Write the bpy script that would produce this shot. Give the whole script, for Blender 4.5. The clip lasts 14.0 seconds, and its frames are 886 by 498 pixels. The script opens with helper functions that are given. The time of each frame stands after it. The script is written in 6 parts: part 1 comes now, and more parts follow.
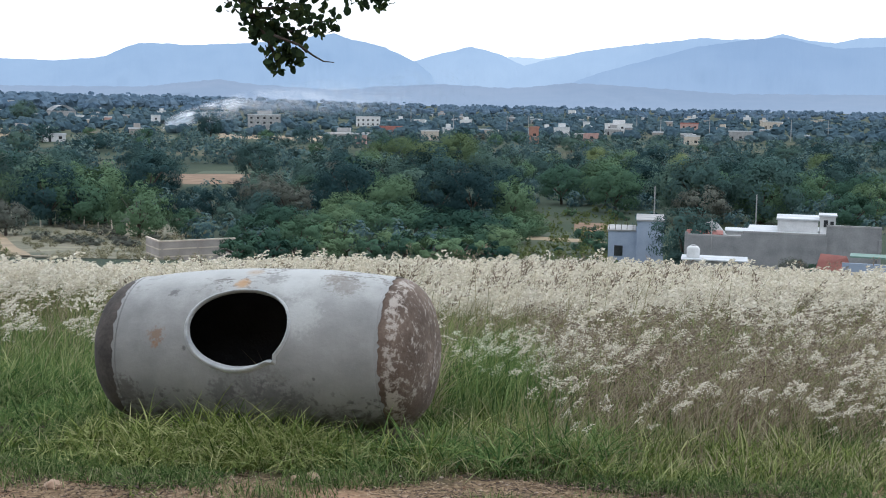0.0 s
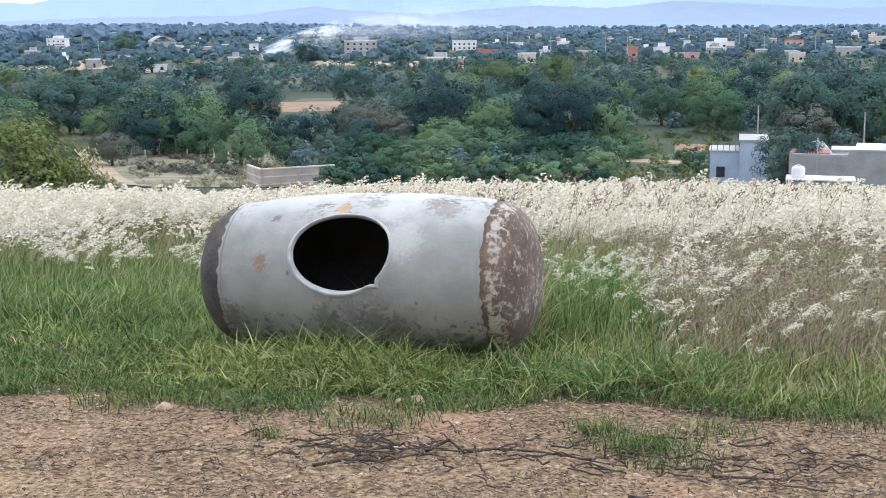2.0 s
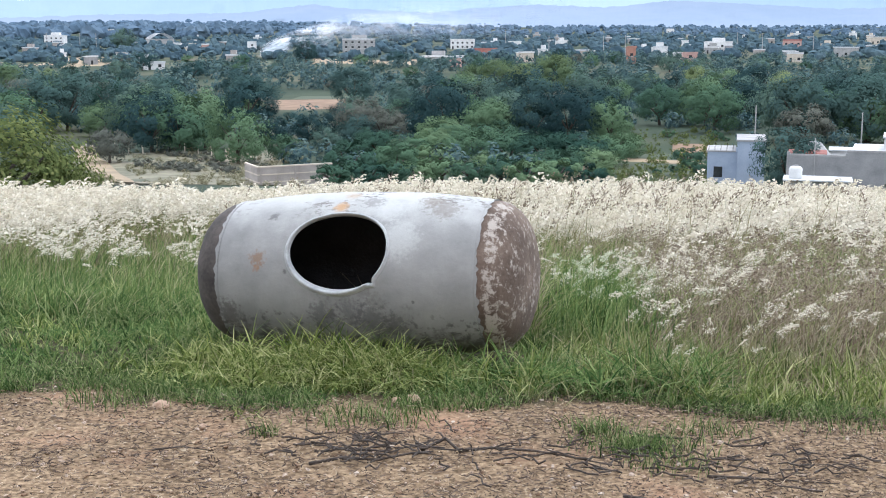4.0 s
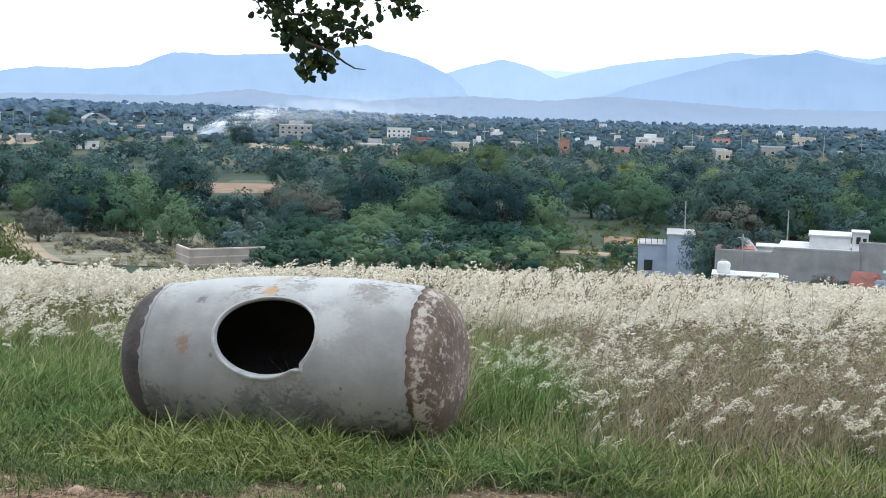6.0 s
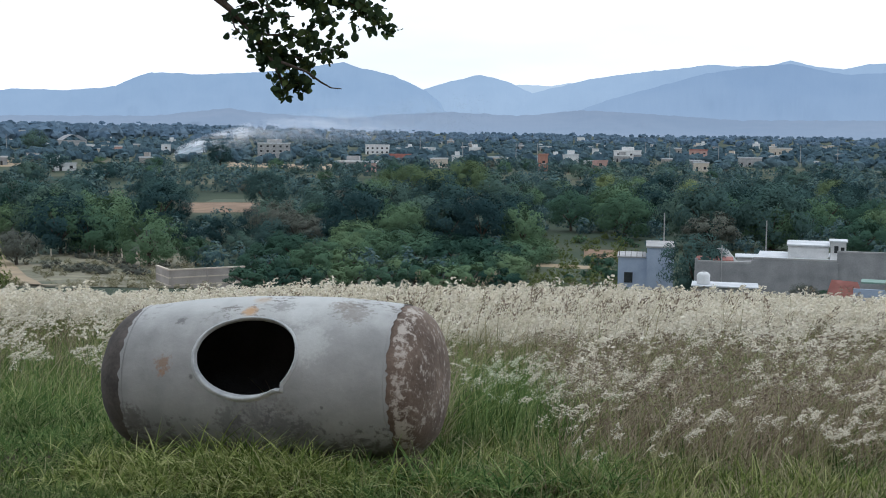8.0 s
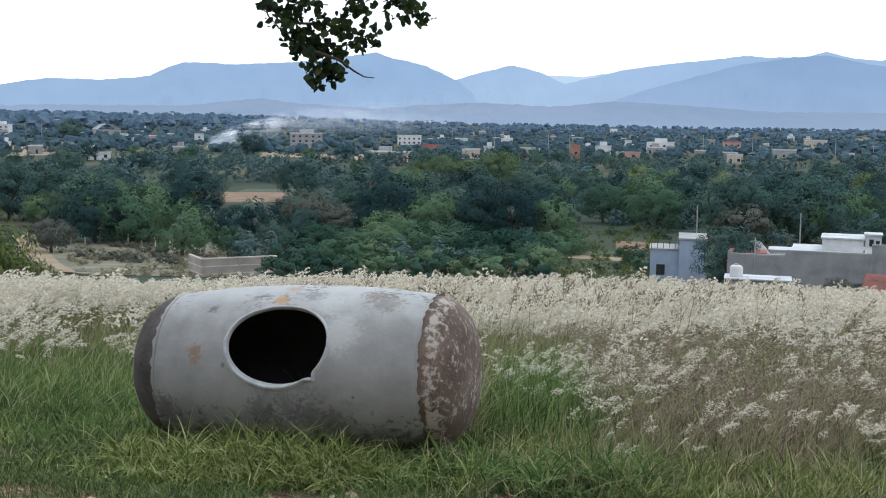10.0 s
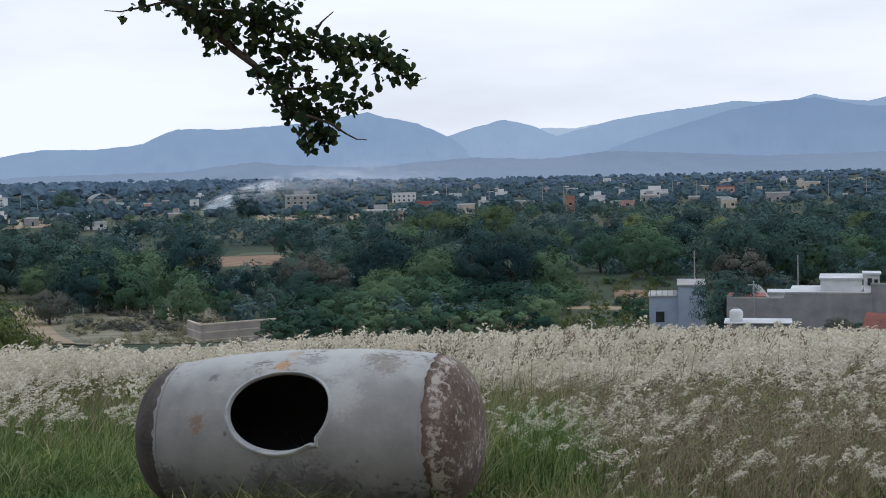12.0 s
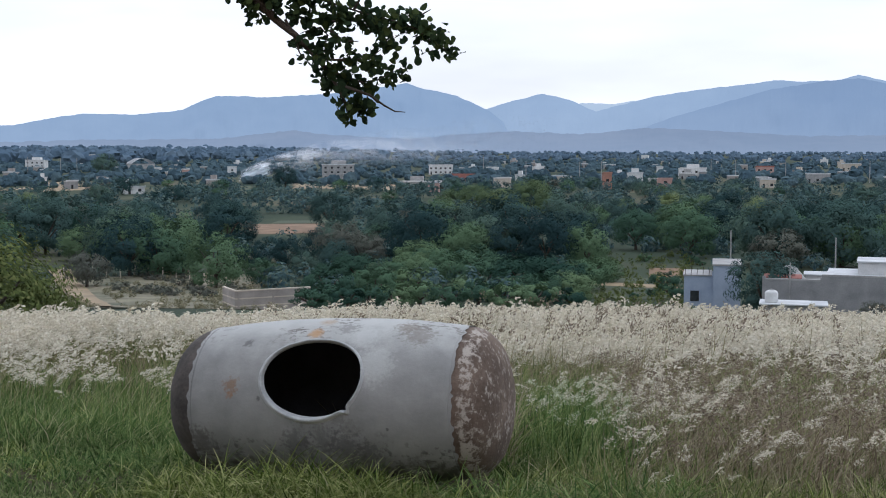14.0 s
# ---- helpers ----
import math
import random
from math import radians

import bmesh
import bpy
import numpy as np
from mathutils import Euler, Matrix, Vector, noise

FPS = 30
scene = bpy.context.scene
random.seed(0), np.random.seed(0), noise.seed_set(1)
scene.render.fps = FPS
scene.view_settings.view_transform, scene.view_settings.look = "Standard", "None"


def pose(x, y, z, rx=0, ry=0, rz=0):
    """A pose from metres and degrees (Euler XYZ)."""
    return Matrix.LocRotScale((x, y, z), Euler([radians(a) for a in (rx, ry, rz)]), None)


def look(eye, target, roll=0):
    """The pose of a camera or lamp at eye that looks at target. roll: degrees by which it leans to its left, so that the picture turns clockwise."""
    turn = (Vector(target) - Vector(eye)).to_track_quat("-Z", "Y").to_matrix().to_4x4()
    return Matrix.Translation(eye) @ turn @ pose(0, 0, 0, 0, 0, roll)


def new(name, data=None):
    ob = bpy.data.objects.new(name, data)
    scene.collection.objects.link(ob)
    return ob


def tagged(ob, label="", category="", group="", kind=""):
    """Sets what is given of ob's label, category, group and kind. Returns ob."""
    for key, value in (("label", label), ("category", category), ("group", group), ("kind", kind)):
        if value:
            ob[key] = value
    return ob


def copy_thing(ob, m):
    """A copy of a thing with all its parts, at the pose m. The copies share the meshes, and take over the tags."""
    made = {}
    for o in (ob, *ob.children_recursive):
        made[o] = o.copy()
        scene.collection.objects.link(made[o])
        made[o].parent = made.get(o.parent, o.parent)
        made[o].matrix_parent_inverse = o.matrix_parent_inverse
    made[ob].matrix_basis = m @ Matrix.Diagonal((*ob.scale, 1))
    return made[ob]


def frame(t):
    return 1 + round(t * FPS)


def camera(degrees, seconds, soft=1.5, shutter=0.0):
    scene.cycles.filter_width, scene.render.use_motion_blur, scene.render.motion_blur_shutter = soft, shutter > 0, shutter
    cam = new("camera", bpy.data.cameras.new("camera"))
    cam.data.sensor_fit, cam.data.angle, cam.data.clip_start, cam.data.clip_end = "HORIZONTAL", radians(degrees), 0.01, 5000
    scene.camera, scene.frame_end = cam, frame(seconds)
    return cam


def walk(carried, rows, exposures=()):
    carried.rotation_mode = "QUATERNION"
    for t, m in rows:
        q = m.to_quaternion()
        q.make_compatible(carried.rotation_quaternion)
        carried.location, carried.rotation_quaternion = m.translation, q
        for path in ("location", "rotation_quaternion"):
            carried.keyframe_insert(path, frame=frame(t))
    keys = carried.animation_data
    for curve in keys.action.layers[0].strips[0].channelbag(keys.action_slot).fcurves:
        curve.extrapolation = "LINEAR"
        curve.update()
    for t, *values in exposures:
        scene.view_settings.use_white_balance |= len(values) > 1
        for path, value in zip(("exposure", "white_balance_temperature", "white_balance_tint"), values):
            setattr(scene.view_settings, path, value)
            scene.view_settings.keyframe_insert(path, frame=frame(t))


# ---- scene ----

cam = camera(40, 14.0, soft=1.0)
# seconds, x, y, z, tilt, turn, lean
PATH = [
    (0, 0.0033, -0.0561, 1.8102, 82.986, -0.000, 0.932),
    (0.5, 0.0041, -0.0429, 1.8015, 81.444, 1.363, -0.546),
    (1, -0.0226, -0.0023, 1.7957, 80.301, 5.123, 0.060),
    (1.5, -0.0138, 0.0011, 1.7919, 79.731, 5.395, -1.088),
    (2, -0.0151, 0.0031, 1.7927, 79.421, 4.668, -0.465),
    (2.5, -0.0153, 0.0146, 1.7895, 78.893, 5.390, -0.790),
    (3, -0.0105, 0.0144, 1.7987, 80.100, 4.555, -0.859),
    (3.2, -0.0139, -0.0008, 1.7961, 79.756, 4.814, -0.888),
    (5.3, -0.0056, -0.0057, 1.7977, 79.207, 3.500, 0.978),
    (5.5, -0.0028, 0.0125, 1.7897, 80.335, 2.713, 0.389),
    (6, -0.0018, 0.0139, 1.7910, 83.509, 1.388, 1.547),
    (6.5, -0.0004, 0.0186, 1.7913, 83.856, 0.759, 1.445),
    (7, 0.0085, -0.0039, 1.7988, 84.350, 0.428, 1.234),
    (7.2, 0.0107, -0.0191, 1.8047, 84.667, 0.057, 0.686),
    (9.3, 0.0015, 0.0262, 1.7908, 83.453, 1.334, 0.595),
    (9.5, 0.0036, 0.0154, 1.8014, 84.524, 2.039, -0.378),
    (10, 0.0014, 0.0249, 1.7937, 83.818, 1.947, 0.880),
    (10.5, 0.0041, -0.0031, 1.8020, 85.097, 2.433, 0.233),
    (11, -0.0020, 0.0325, 1.7955, 84.459, 1.983, 0.131),
    (11.5, 0.0061, 0.0043, 1.8062, 84.800, 2.197, -0.401),
    (12, 0.0006, 0.0385, 1.8076, 86.444, 1.827, -1.424),
    (12.5, 0.0266, -0.0513, 1.8217, 85.673, 1.580, -1.095),
    (13, 0.0109, -0.0053, 1.8080, 85.272, 1.701, -0.383),
    (13.5, 0.0145, -0.0045, 1.8104, 85.134, 2.057, -0.765),
    (14, 0.0070, -0.0216, 1.8136, 85.177, 3.496, -0.031),
]
# the clip's own exposure: brighter while the camera points down, darker towards the sky
EXPOSURES = [(t, s, 5560, tint + 1) for t, s, tint in ((0, -0.07, 7), (0.5, 0.12, 8), (1.0, 0.4, 9), (1.5, 0.53, 10), (5.3, 0.57, 9), (5.6, 0.55, 8), (6.0, 0.25, 6), (6.5, -0.08, 6), (7.2, -0.44, 6), (9.5, -0.08, 6), (10.5, -0.4, 8), (12.5, -0.67, 9), (14, -0.47, 10))]
walk(cam, [(t, pose(x, y, z, tilt, 0, turn) @ pose(0, 0, 0, 0, 0, lean)) for t, x, y, z, tilt, turn, lean in PATH], EXPOSURES)

# ---------------------------------------------------------------- light
world = bpy.data.worlds.new("sky")
scene.world = world
world.use_nodes = True
wn, wl = world.node_tree.nodes, world.node_tree.links
wn.clear()
sky = wn.new("ShaderNodeTexSky")
sky.sky_type, sky.sun_disc = "NISHITA", False
sky.sun_elevation, sky.sun_rotation = radians(64), radians(59)
sky.air_density, sky.dust_density = 1.2, 3.0
coords = wn.new("ShaderNodeTexCoord")
squash = wn.new("ShaderNodeMapping")
squash.inputs["Scale"].default_value = (1.0, 1.0, 4.5)
clouds = wn.new("ShaderNodeTexNoise")
clouds.inputs["Scale"].default_value, clouds.inputs["Detail"].default_value = 2.6, 7.0
cover = wn.new("ShaderNodeMapRange")
cover.inputs["From Min"].default_value, cover.inputs["From Max"].default_value = 0.30, 0.58
cover.inputs["To Min"].default_value, cover.inputs["To Max"].default_value = 0.72, 0.98
blend = wn.new("ShaderNodeMix")
blend.data_type = "RGBA"
blend.inputs[7].default_value = (16.2, 15.5, 15.0, 1)
back = wn.new("ShaderNodeBackground")
back.inputs["Strength"].default_value = 0.10
wout = wn.new("ShaderNodeOutputWorld")
wl.new(coords.outputs["Generated"], squash.inputs["Vector"])
wl.new(squash.outputs[0], clouds.inputs["Vector"])
wl.new(clouds.outputs["Fac"], cover.inputs["Value"])
wl.new(cover.outputs[0], blend.inputs[0])
wl.new(sky.outputs[0], blend.inputs[6])
wl.new(blend.outputs[2], back.inputs["Color"])
wl.new(back.outputs[0], wout.inputs[0])

sun = new("sun", bpy.data.lights.new("sun", "SUN"))
sun.data.energy, sun.data.angle, sun.data.color = 0.9, radians(25), (1.0, 0.95, 0.88)
sun.matrix_world = look((20, 12, 50), (0, 0, 0))


# ---------------------------------------------------------------- materials
def surface(name, low, high, scale=6.0, rough=0.9, fine=60.0, bump=0.3, metal=0.0, detail=6.0, coord="Object", distance=0.01):
    """A rough surface: two colours mixed by noise at two scales, with fine relief."""
    mat = bpy.data.materials.new(name)
    mat.use_nodes = True
    n, l = mat.node_tree.nodes, mat.node_tree.links
    bsdf = n["Principled BSDF"]
    bsdf.inputs["Roughness"].default_value, bsdf.inputs["Metallic"].default_value = rough, metal
    tc = n.new("ShaderNodeTexCoord")
    big, small = n.new("ShaderNodeTexNoise"), n.new("ShaderNodeTexNoise")
    big.inputs["Scale"].default_value, big.inputs["Detail"].default_value = scale, detail
    small.inputs["Scale"].default_value, small.inputs["Detail"].default_value = fine, 4.0
    l.new(tc.outputs[coord], big.inputs["Vector"])
    l.new(tc.outputs[coord], small.inputs["Vector"])
    add = n.new("ShaderNodeMath")
    add.operation = "MULTIPLY_ADD"
    add.inputs[1].default_value = 0.4
    l.new(small.outputs["Fac"], add.inputs[0])
    l.new(big.outputs["Fac"], add.inputs[2])
    ramp = n.new("ShaderNodeValToRGB")
    ramp.color_ramp.elements[0].position, ramp.color_ramp.elements[1].position = 0.5, 0.9
    ramp.color_ramp.elements[0].color, ramp.color_ramp.elements[1].color = (*low, 1), (*high, 1)
    l.new(add.outputs[0], ramp.inputs[0])
    l.new(ramp.outputs[0], bsdf.inputs["Base Color"])
    rel = n.new("ShaderNodeBump")
    rel.inputs["Strength"].default_value, rel.inputs["Distance"].default_value = bump, distance
    l.new(small.outputs["Fac"], rel.inputs["Height"])
    l.new(rel.outputs[0], bsdf.inputs["Normal"])
    return mat


def leafy(name, stops, glow=0.35, per_object=0.0):
    """Leaves and grass: a colour for each island out of the stops, diffuse with light passing through."""
    mat = bpy.data.materials.new(name)
    mat.use_nodes = True
    n, l = mat.node_tree.nodes, mat.node_tree.links
    n.clear()
    geo, info = n.new("ShaderNodeNewGeometry"), n.new("ShaderNodeObjectInfo")
    ramp = n.new("ShaderNodeValToRGB")
    ramp.color_ramp.interpolation = "LINEAR"
    while len(ramp.color_ramp.elements) < len(stops):
        ramp.color_ramp.elements.new(0.5)
    for i, c in enumerate(stops):
        ramp.color_ramp.elements[i].position = i / (len(stops) - 1)
        ramp.color_ramp.elements[i].color = (*c, 1)
    mix = n.new("ShaderNodeMix")
    mix.inputs[0].default_value = per_object
    l.new(geo.outputs["Random Per Island"], mix.inputs[2])
    l.new(info.outputs["Random"], mix.inputs[3])
    l.new(mix.outputs[0], ramp.inputs[0])
    d, t, m = n.new("ShaderNodeBsdfDiffuse"), n.new("ShaderNodeBsdfTranslucent"), n.new("ShaderNodeMixShader")
    m.inputs[0].default_value = glow
    out = n.new("ShaderNodeOutputMaterial")
    l.new(ramp.outputs[0], d.inputs[0])
    l.new(ramp.outputs[0], t.inputs[0])
    l.new(d.outputs[0], m.inputs[1])
    l.new(t.outputs[0], m.inputs[2])
    l.new(m.outputs[0], out.inputs[0])
    return mat


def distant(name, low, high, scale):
    """Backdrop hills: matt, with patches of woods and scree, and the air's blue haze put into their colour and glow."""
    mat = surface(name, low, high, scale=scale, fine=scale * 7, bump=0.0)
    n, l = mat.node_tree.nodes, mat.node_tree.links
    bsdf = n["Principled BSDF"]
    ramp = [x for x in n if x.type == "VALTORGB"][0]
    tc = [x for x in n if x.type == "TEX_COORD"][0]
    sep, low_haze, air = n.new("ShaderNodeSeparateXYZ"), n.new("ShaderNodeMapRange"), n.new("ShaderNodeMix")
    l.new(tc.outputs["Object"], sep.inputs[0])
    l.new(sep.outputs["Z"], low_haze.inputs["Value"])
    # paler blue towards the foot: thicker haze painted in by height
    low_haze.inputs["From Min"].default_value, low_haze.inputs["From Max"].default_value = 150.0, -10.0
    low_haze.inputs["To Max"].default_value = 0.45
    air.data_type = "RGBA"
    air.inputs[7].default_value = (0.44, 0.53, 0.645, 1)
    l.new(low_haze.outputs[0], air.inputs[0])
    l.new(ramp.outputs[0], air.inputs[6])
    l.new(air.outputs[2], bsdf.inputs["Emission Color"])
    # the emission stands for light scattered by the air, not a lamp
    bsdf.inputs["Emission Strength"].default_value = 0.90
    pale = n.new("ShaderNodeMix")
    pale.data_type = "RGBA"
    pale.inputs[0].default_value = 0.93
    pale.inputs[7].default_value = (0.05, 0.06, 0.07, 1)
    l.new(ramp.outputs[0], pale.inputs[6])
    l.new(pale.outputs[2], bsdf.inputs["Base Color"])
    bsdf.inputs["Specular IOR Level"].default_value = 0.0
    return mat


M = {}
M["green_blade"] = leafy("green_blade", [(0.04, 0.07, 0.022), (0.12, 0.175, 0.05), (0.24, 0.30, 0.10), (0.50, 0.52, 0.27)])
M["lawn_blade"] = leafy("lawn_blade", [(0.026, 0.056, 0.018), (0.081, 0.133, 0.041), (0.154, 0.211, 0.072), (0.334, 0.369, 0.189)])
M["tuft_blade"] = leafy("tuft_blade", [(0.045, 0.078, 0.018), (0.145, 0.195, 0.052), (0.29, 0.34, 0.11), (0.56, 0.57, 0.29)])
M["olive_blade"] = leafy("olive_blade", [(0.10, 0.125, 0.05), (0.25, 0.26, 0.11), (0.36, 0.34, 0.19), (0.50, 0.46, 0.31)])
M["dry_stem"] = leafy("dry_stem", [(0.15, 0.12, 0.085), (0.27, 0.222, 0.155), (0.38, 0.325, 0.235), (0.50, 0.44, 0.32)])
M["plume"] = leafy("plume", [(0.565, 0.52, 0.41), (0.69, 0.645, 0.53), (0.79, 0.75, 0.635), (0.87, 0.845, 0.75)], 0.4)
M["mauve_head"] = leafy("mauve_head", [(0.145, 0.115, 0.086), (0.21, 0.172, 0.13), (0.29, 0.245, 0.185), (0.39, 0.34, 0.26)], 0.2)
M["green_head"] = leafy("green_head", [(0.40, 0.46, 0.28), (0.54, 0.58, 0.40), (0.68, 0.70, 0.54), (0.78, 0.79, 0.66)], 0.4)
M["lush_blade"] = leafy("lush_blade", [(0.030, 0.070, 0.024), (0.085, 0.152, 0.048), (0.155, 0.235, 0.078), (0.29, 0.36, 0.15)])
M["dark_straw"] = leafy("dark_straw", [(0.035, 0.027, 0.024), (0.06, 0.048, 0.042), (0.10, 0.078, 0.064), (0.16, 0.125, 0.10)], 0.05)
M["straw"] = leafy("straw", [(0.14, 0.105, 0.07), (0.24, 0.185, 0.125), (0.34, 0.27, 0.185), (0.48, 0.40, 0.29)], 0.1)
# crown_dark and crown_mid carry some of the air's blue haze in their colours
M["crown_dark"] = leafy("crown_dark", [(0.026, 0.052, 0.056), (0.044, 0.084, 0.084), (0.074, 0.124, 0.110), (0.118, 0.176, 0.135)], 0.2, 0.90)
M["crown_mid"] = leafy("crown_mid", [(0.033, 0.072, 0.058), (0.061, 0.114, 0.078), (0.104, 0.172, 0.100), (0.163, 0.235, 0.126)], 0.2, 0.92)
M["crown_yellow"] = leafy("crown_yellow", [(0.085, 0.13, 0.075), (0.125, 0.175, 0.092), (0.18, 0.23, 0.112), (0.26, 0.31, 0.145)], 0.3, 0.75)
M["crown_grey"] = leafy("crown_grey", [(0.095, 0.105, 0.092), (0.115, 0.125, 0.108), (0.138, 0.148, 0.122), (0.165, 0.172, 0.142)], 0.25, 0.3)
# distance haze is put into these three leaf colours as a paler blue
M["far_wood_hazed"] = leafy("far_wood_hazed", [(0.061, 0.100, 0.129), (0.073, 0.116, 0.144), (0.087, 0.134, 0.159), (0.110, 0.158, 0.176)], 0.2)
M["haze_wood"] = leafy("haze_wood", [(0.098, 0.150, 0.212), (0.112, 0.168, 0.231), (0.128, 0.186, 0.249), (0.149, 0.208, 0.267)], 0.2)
M["mid_wood_hazed"] = leafy("mid_wood_hazed", [(0.054, 0.096, 0.112), (0.074, 0.124, 0.131), (0.100, 0.154, 0.148), (0.140, 0.192, 0.167)], 0.2)
M["oak_leaf"] = leafy("oak_leaf", [(0.022, 0.038, 0.022), (0.032, 0.054, 0.030), (0.048, 0.076, 0.036), (0.085, 0.115, 0.04)], 0.3)
M["bark"] = surface("bark", (0.03, 0.025, 0.021), (0.085, 0.068, 0.055), 14, 0.95, 90, 0.8)


# ---------------------------------------------------------------- helpers
def mesh_ob(name, verts, faces, mat, parent=None, smooth=False):
    me = bpy.data.meshes.new(name)
    me.from_pydata(verts, [], faces)
    if smooth:
        me.shade_smooth()
    if mat:
        me.materials.append(mat)
    ob = new(name, me)
    ob.parent = parent
    return ob


def part(name, bm, mat, parent, label="", smooth=False):
    me = bpy.data.meshes.new(name)
    bmesh.ops.recalc_face_normals(bm, faces=bm.faces)
    bm.to_mesh(me)
    bm.free()
    if smooth:
        me.shade_smooth()
    me.materials.append(mat)
    ob = new(name, me)
    ob.parent = parent
    if label:
        ob["label"] = label
    return ob


def box(bm, x0, x1, y0, y1, z0, z1, bevel=0.0):
    made = bmesh.ops.create_cube(bm, size=1.0)["verts"]
    bmesh.ops.transform(bm, verts=made, matrix=Matrix.LocRotScale(((x0 + x1) / 2, (y0 + y1) / 2, (z0 + z1) / 2), None, (x1 - x0, y1 - y0, z1 - z0)))
    if bevel:
        edges = {e for v in made for e in v.link_edges}
        bmesh.ops.bevel(bm, geom=list(edges), offset=bevel, segments=2, affect="EDGES")
    return bm


def tube(bm, points, radii, sides=8):
    """A bent, tapered tube through the points."""
    rings = []
    for i, (p, r) in enumerate(zip(points, radii)):
        ahead = (Vector(points[min(i + 1, len(points) - 1)]) - Vector(points[max(i - 1, 0)])).normalized()
        side = ahead.cross(Vector((0.31, 0.17, 0.93))).normalized()
        other = ahead.cross(side)
        rings.append([bm.verts.new(Vector(p) + float(r) * (math.cos(a) * side + math.sin(a) * other)) for a in np.arange(sides) * 2 * math.pi / sides])
    for a, b in zip(rings, rings[1:]):
        for k in range(sides):
            bm.faces.new((a[k], a[(k + 1) % sides], b[(k + 1) % sides], b[k]))
    bm.faces.new(rings[0][::-1])
    bm.faces.new(rings[-1])
    return bm


def empty(name, x, y, z, turn=0.0):
    ob = new(name)
    ob.empty_display_size = 0.3
    ob.matrix_basis = pose(x, y, z, 0, 0, turn)
    return ob


# first heights: an unseen rise behind the camera, added to block low sky light
GROUND_Y = [-4600, -30, -5, 5.4, 6.6, 9.5, 18.5, 28, 62, 108, 132, 300, 620, 1500, 3300, 4700]
GROUND_Z = [30, 18, 0.25, 0.0, -0.07, -0.38, -1.27, -3.0, -8.1, -12.5, -14.0, -17.0, -18.0, -18.1, -18.3, -18.4]


def ground_z(x, y):
    """The hillside: a level road, a field that slopes away, a steeper slope and the plain."""
    x, y = np.asarray(x, float), np.asarray(y, float)
    z = np.interp(y, GROUND_Y, GROUND_Z)
    z = z - 0.10 * np.clip((-x - 0.5) / 4, 0, 1) * np.clip((y - 12) / 5, 0, 1) * np.clip((40 - y) / 15, 0, 1)
    z = z - 0.9 * np.clip((-x - 10) / 12, 0, 1) * np.clip((y - 85) / 25, 0, 1) * np.clip((230 - y) / 60, 0, 1)
    z = z + np.interp(y, [1500, 3300, 4700], [0, 9, 12]) * np.clip((1 - 57 * x / np.maximum(y, 1)) / 13, 0, 1)
    z = z + np.clip((y - 25) / 60, 0, 1) * 0.5 * np.sin(x * 0.06 + y * 0.035)
    return z + np.clip((y - 6) / 6, 0, 1) * np.clip((60 - y) / 20, 0, 1) * (0.06 * np.sin(x * 0.9 + 1.3 * y) + 0.05 * np.sin(0.43 * x - 0.6 * y))


def polar(az, d):
    return d * math.sin(radians(az)), d * math.cos(radians(az))


def scatter(rng, n, az0, az1, d0, d1, power=1.0):
    """Points spread over a sector of the view from the hill."""
    az = np.radians(rng.uniform(az0, az1, n))
    d = d0 + (d1 - d0) * rng.uniform(0, 1, n) ** power
    return d * np.sin(az), d * np.cos(az)


def blades(rng, x, y, length, width, bend, lean=(0.0, 0.0), segs=3, sink=0.01, droop=0.28):
    """Grass blades as tapering bent ribbons, one for each root."""
    n = len(x)
    a, b = rng.uniform(0, 2 * np.pi, n), rng.uniform(0, 2 * np.pi, n)
    root = np.stack([x, y, ground_z(x, y) - sink], 1)
    out = np.stack([np.cos(a), np.sin(a), 0 * a], 1) * (bend * rng.uniform(0.2, 1.0, n))[:, None] + np.array([lean[0], lean[1], 0])
    side = np.stack([np.cos(b), np.sin(b), 0 * b], 1)
    rows = []
    for s in np.linspace(0, 1, segs + 1):
        mid = root + np.array([0, 0, 1.0]) * (length * (s - droop * s * s * np.linalg.norm(out, axis=1)))[:, None] + out * (length * s * s)[:, None]
        w = side * (width * (1 - 0.9 * s ** 1.5) / 2)[:, None]
        rows += [mid - w, mid + w]
    verts = np.stack(rows, 1).reshape(-1, 3)
    base = np.arange(n)[:, None] * 2 * (segs + 1)
    faces = np.concatenate([base + np.array([2 * k, 2 * k + 1, 2 * k + 3, 2 * k + 2]) for k in range(segs)], 0)
    return verts, faces


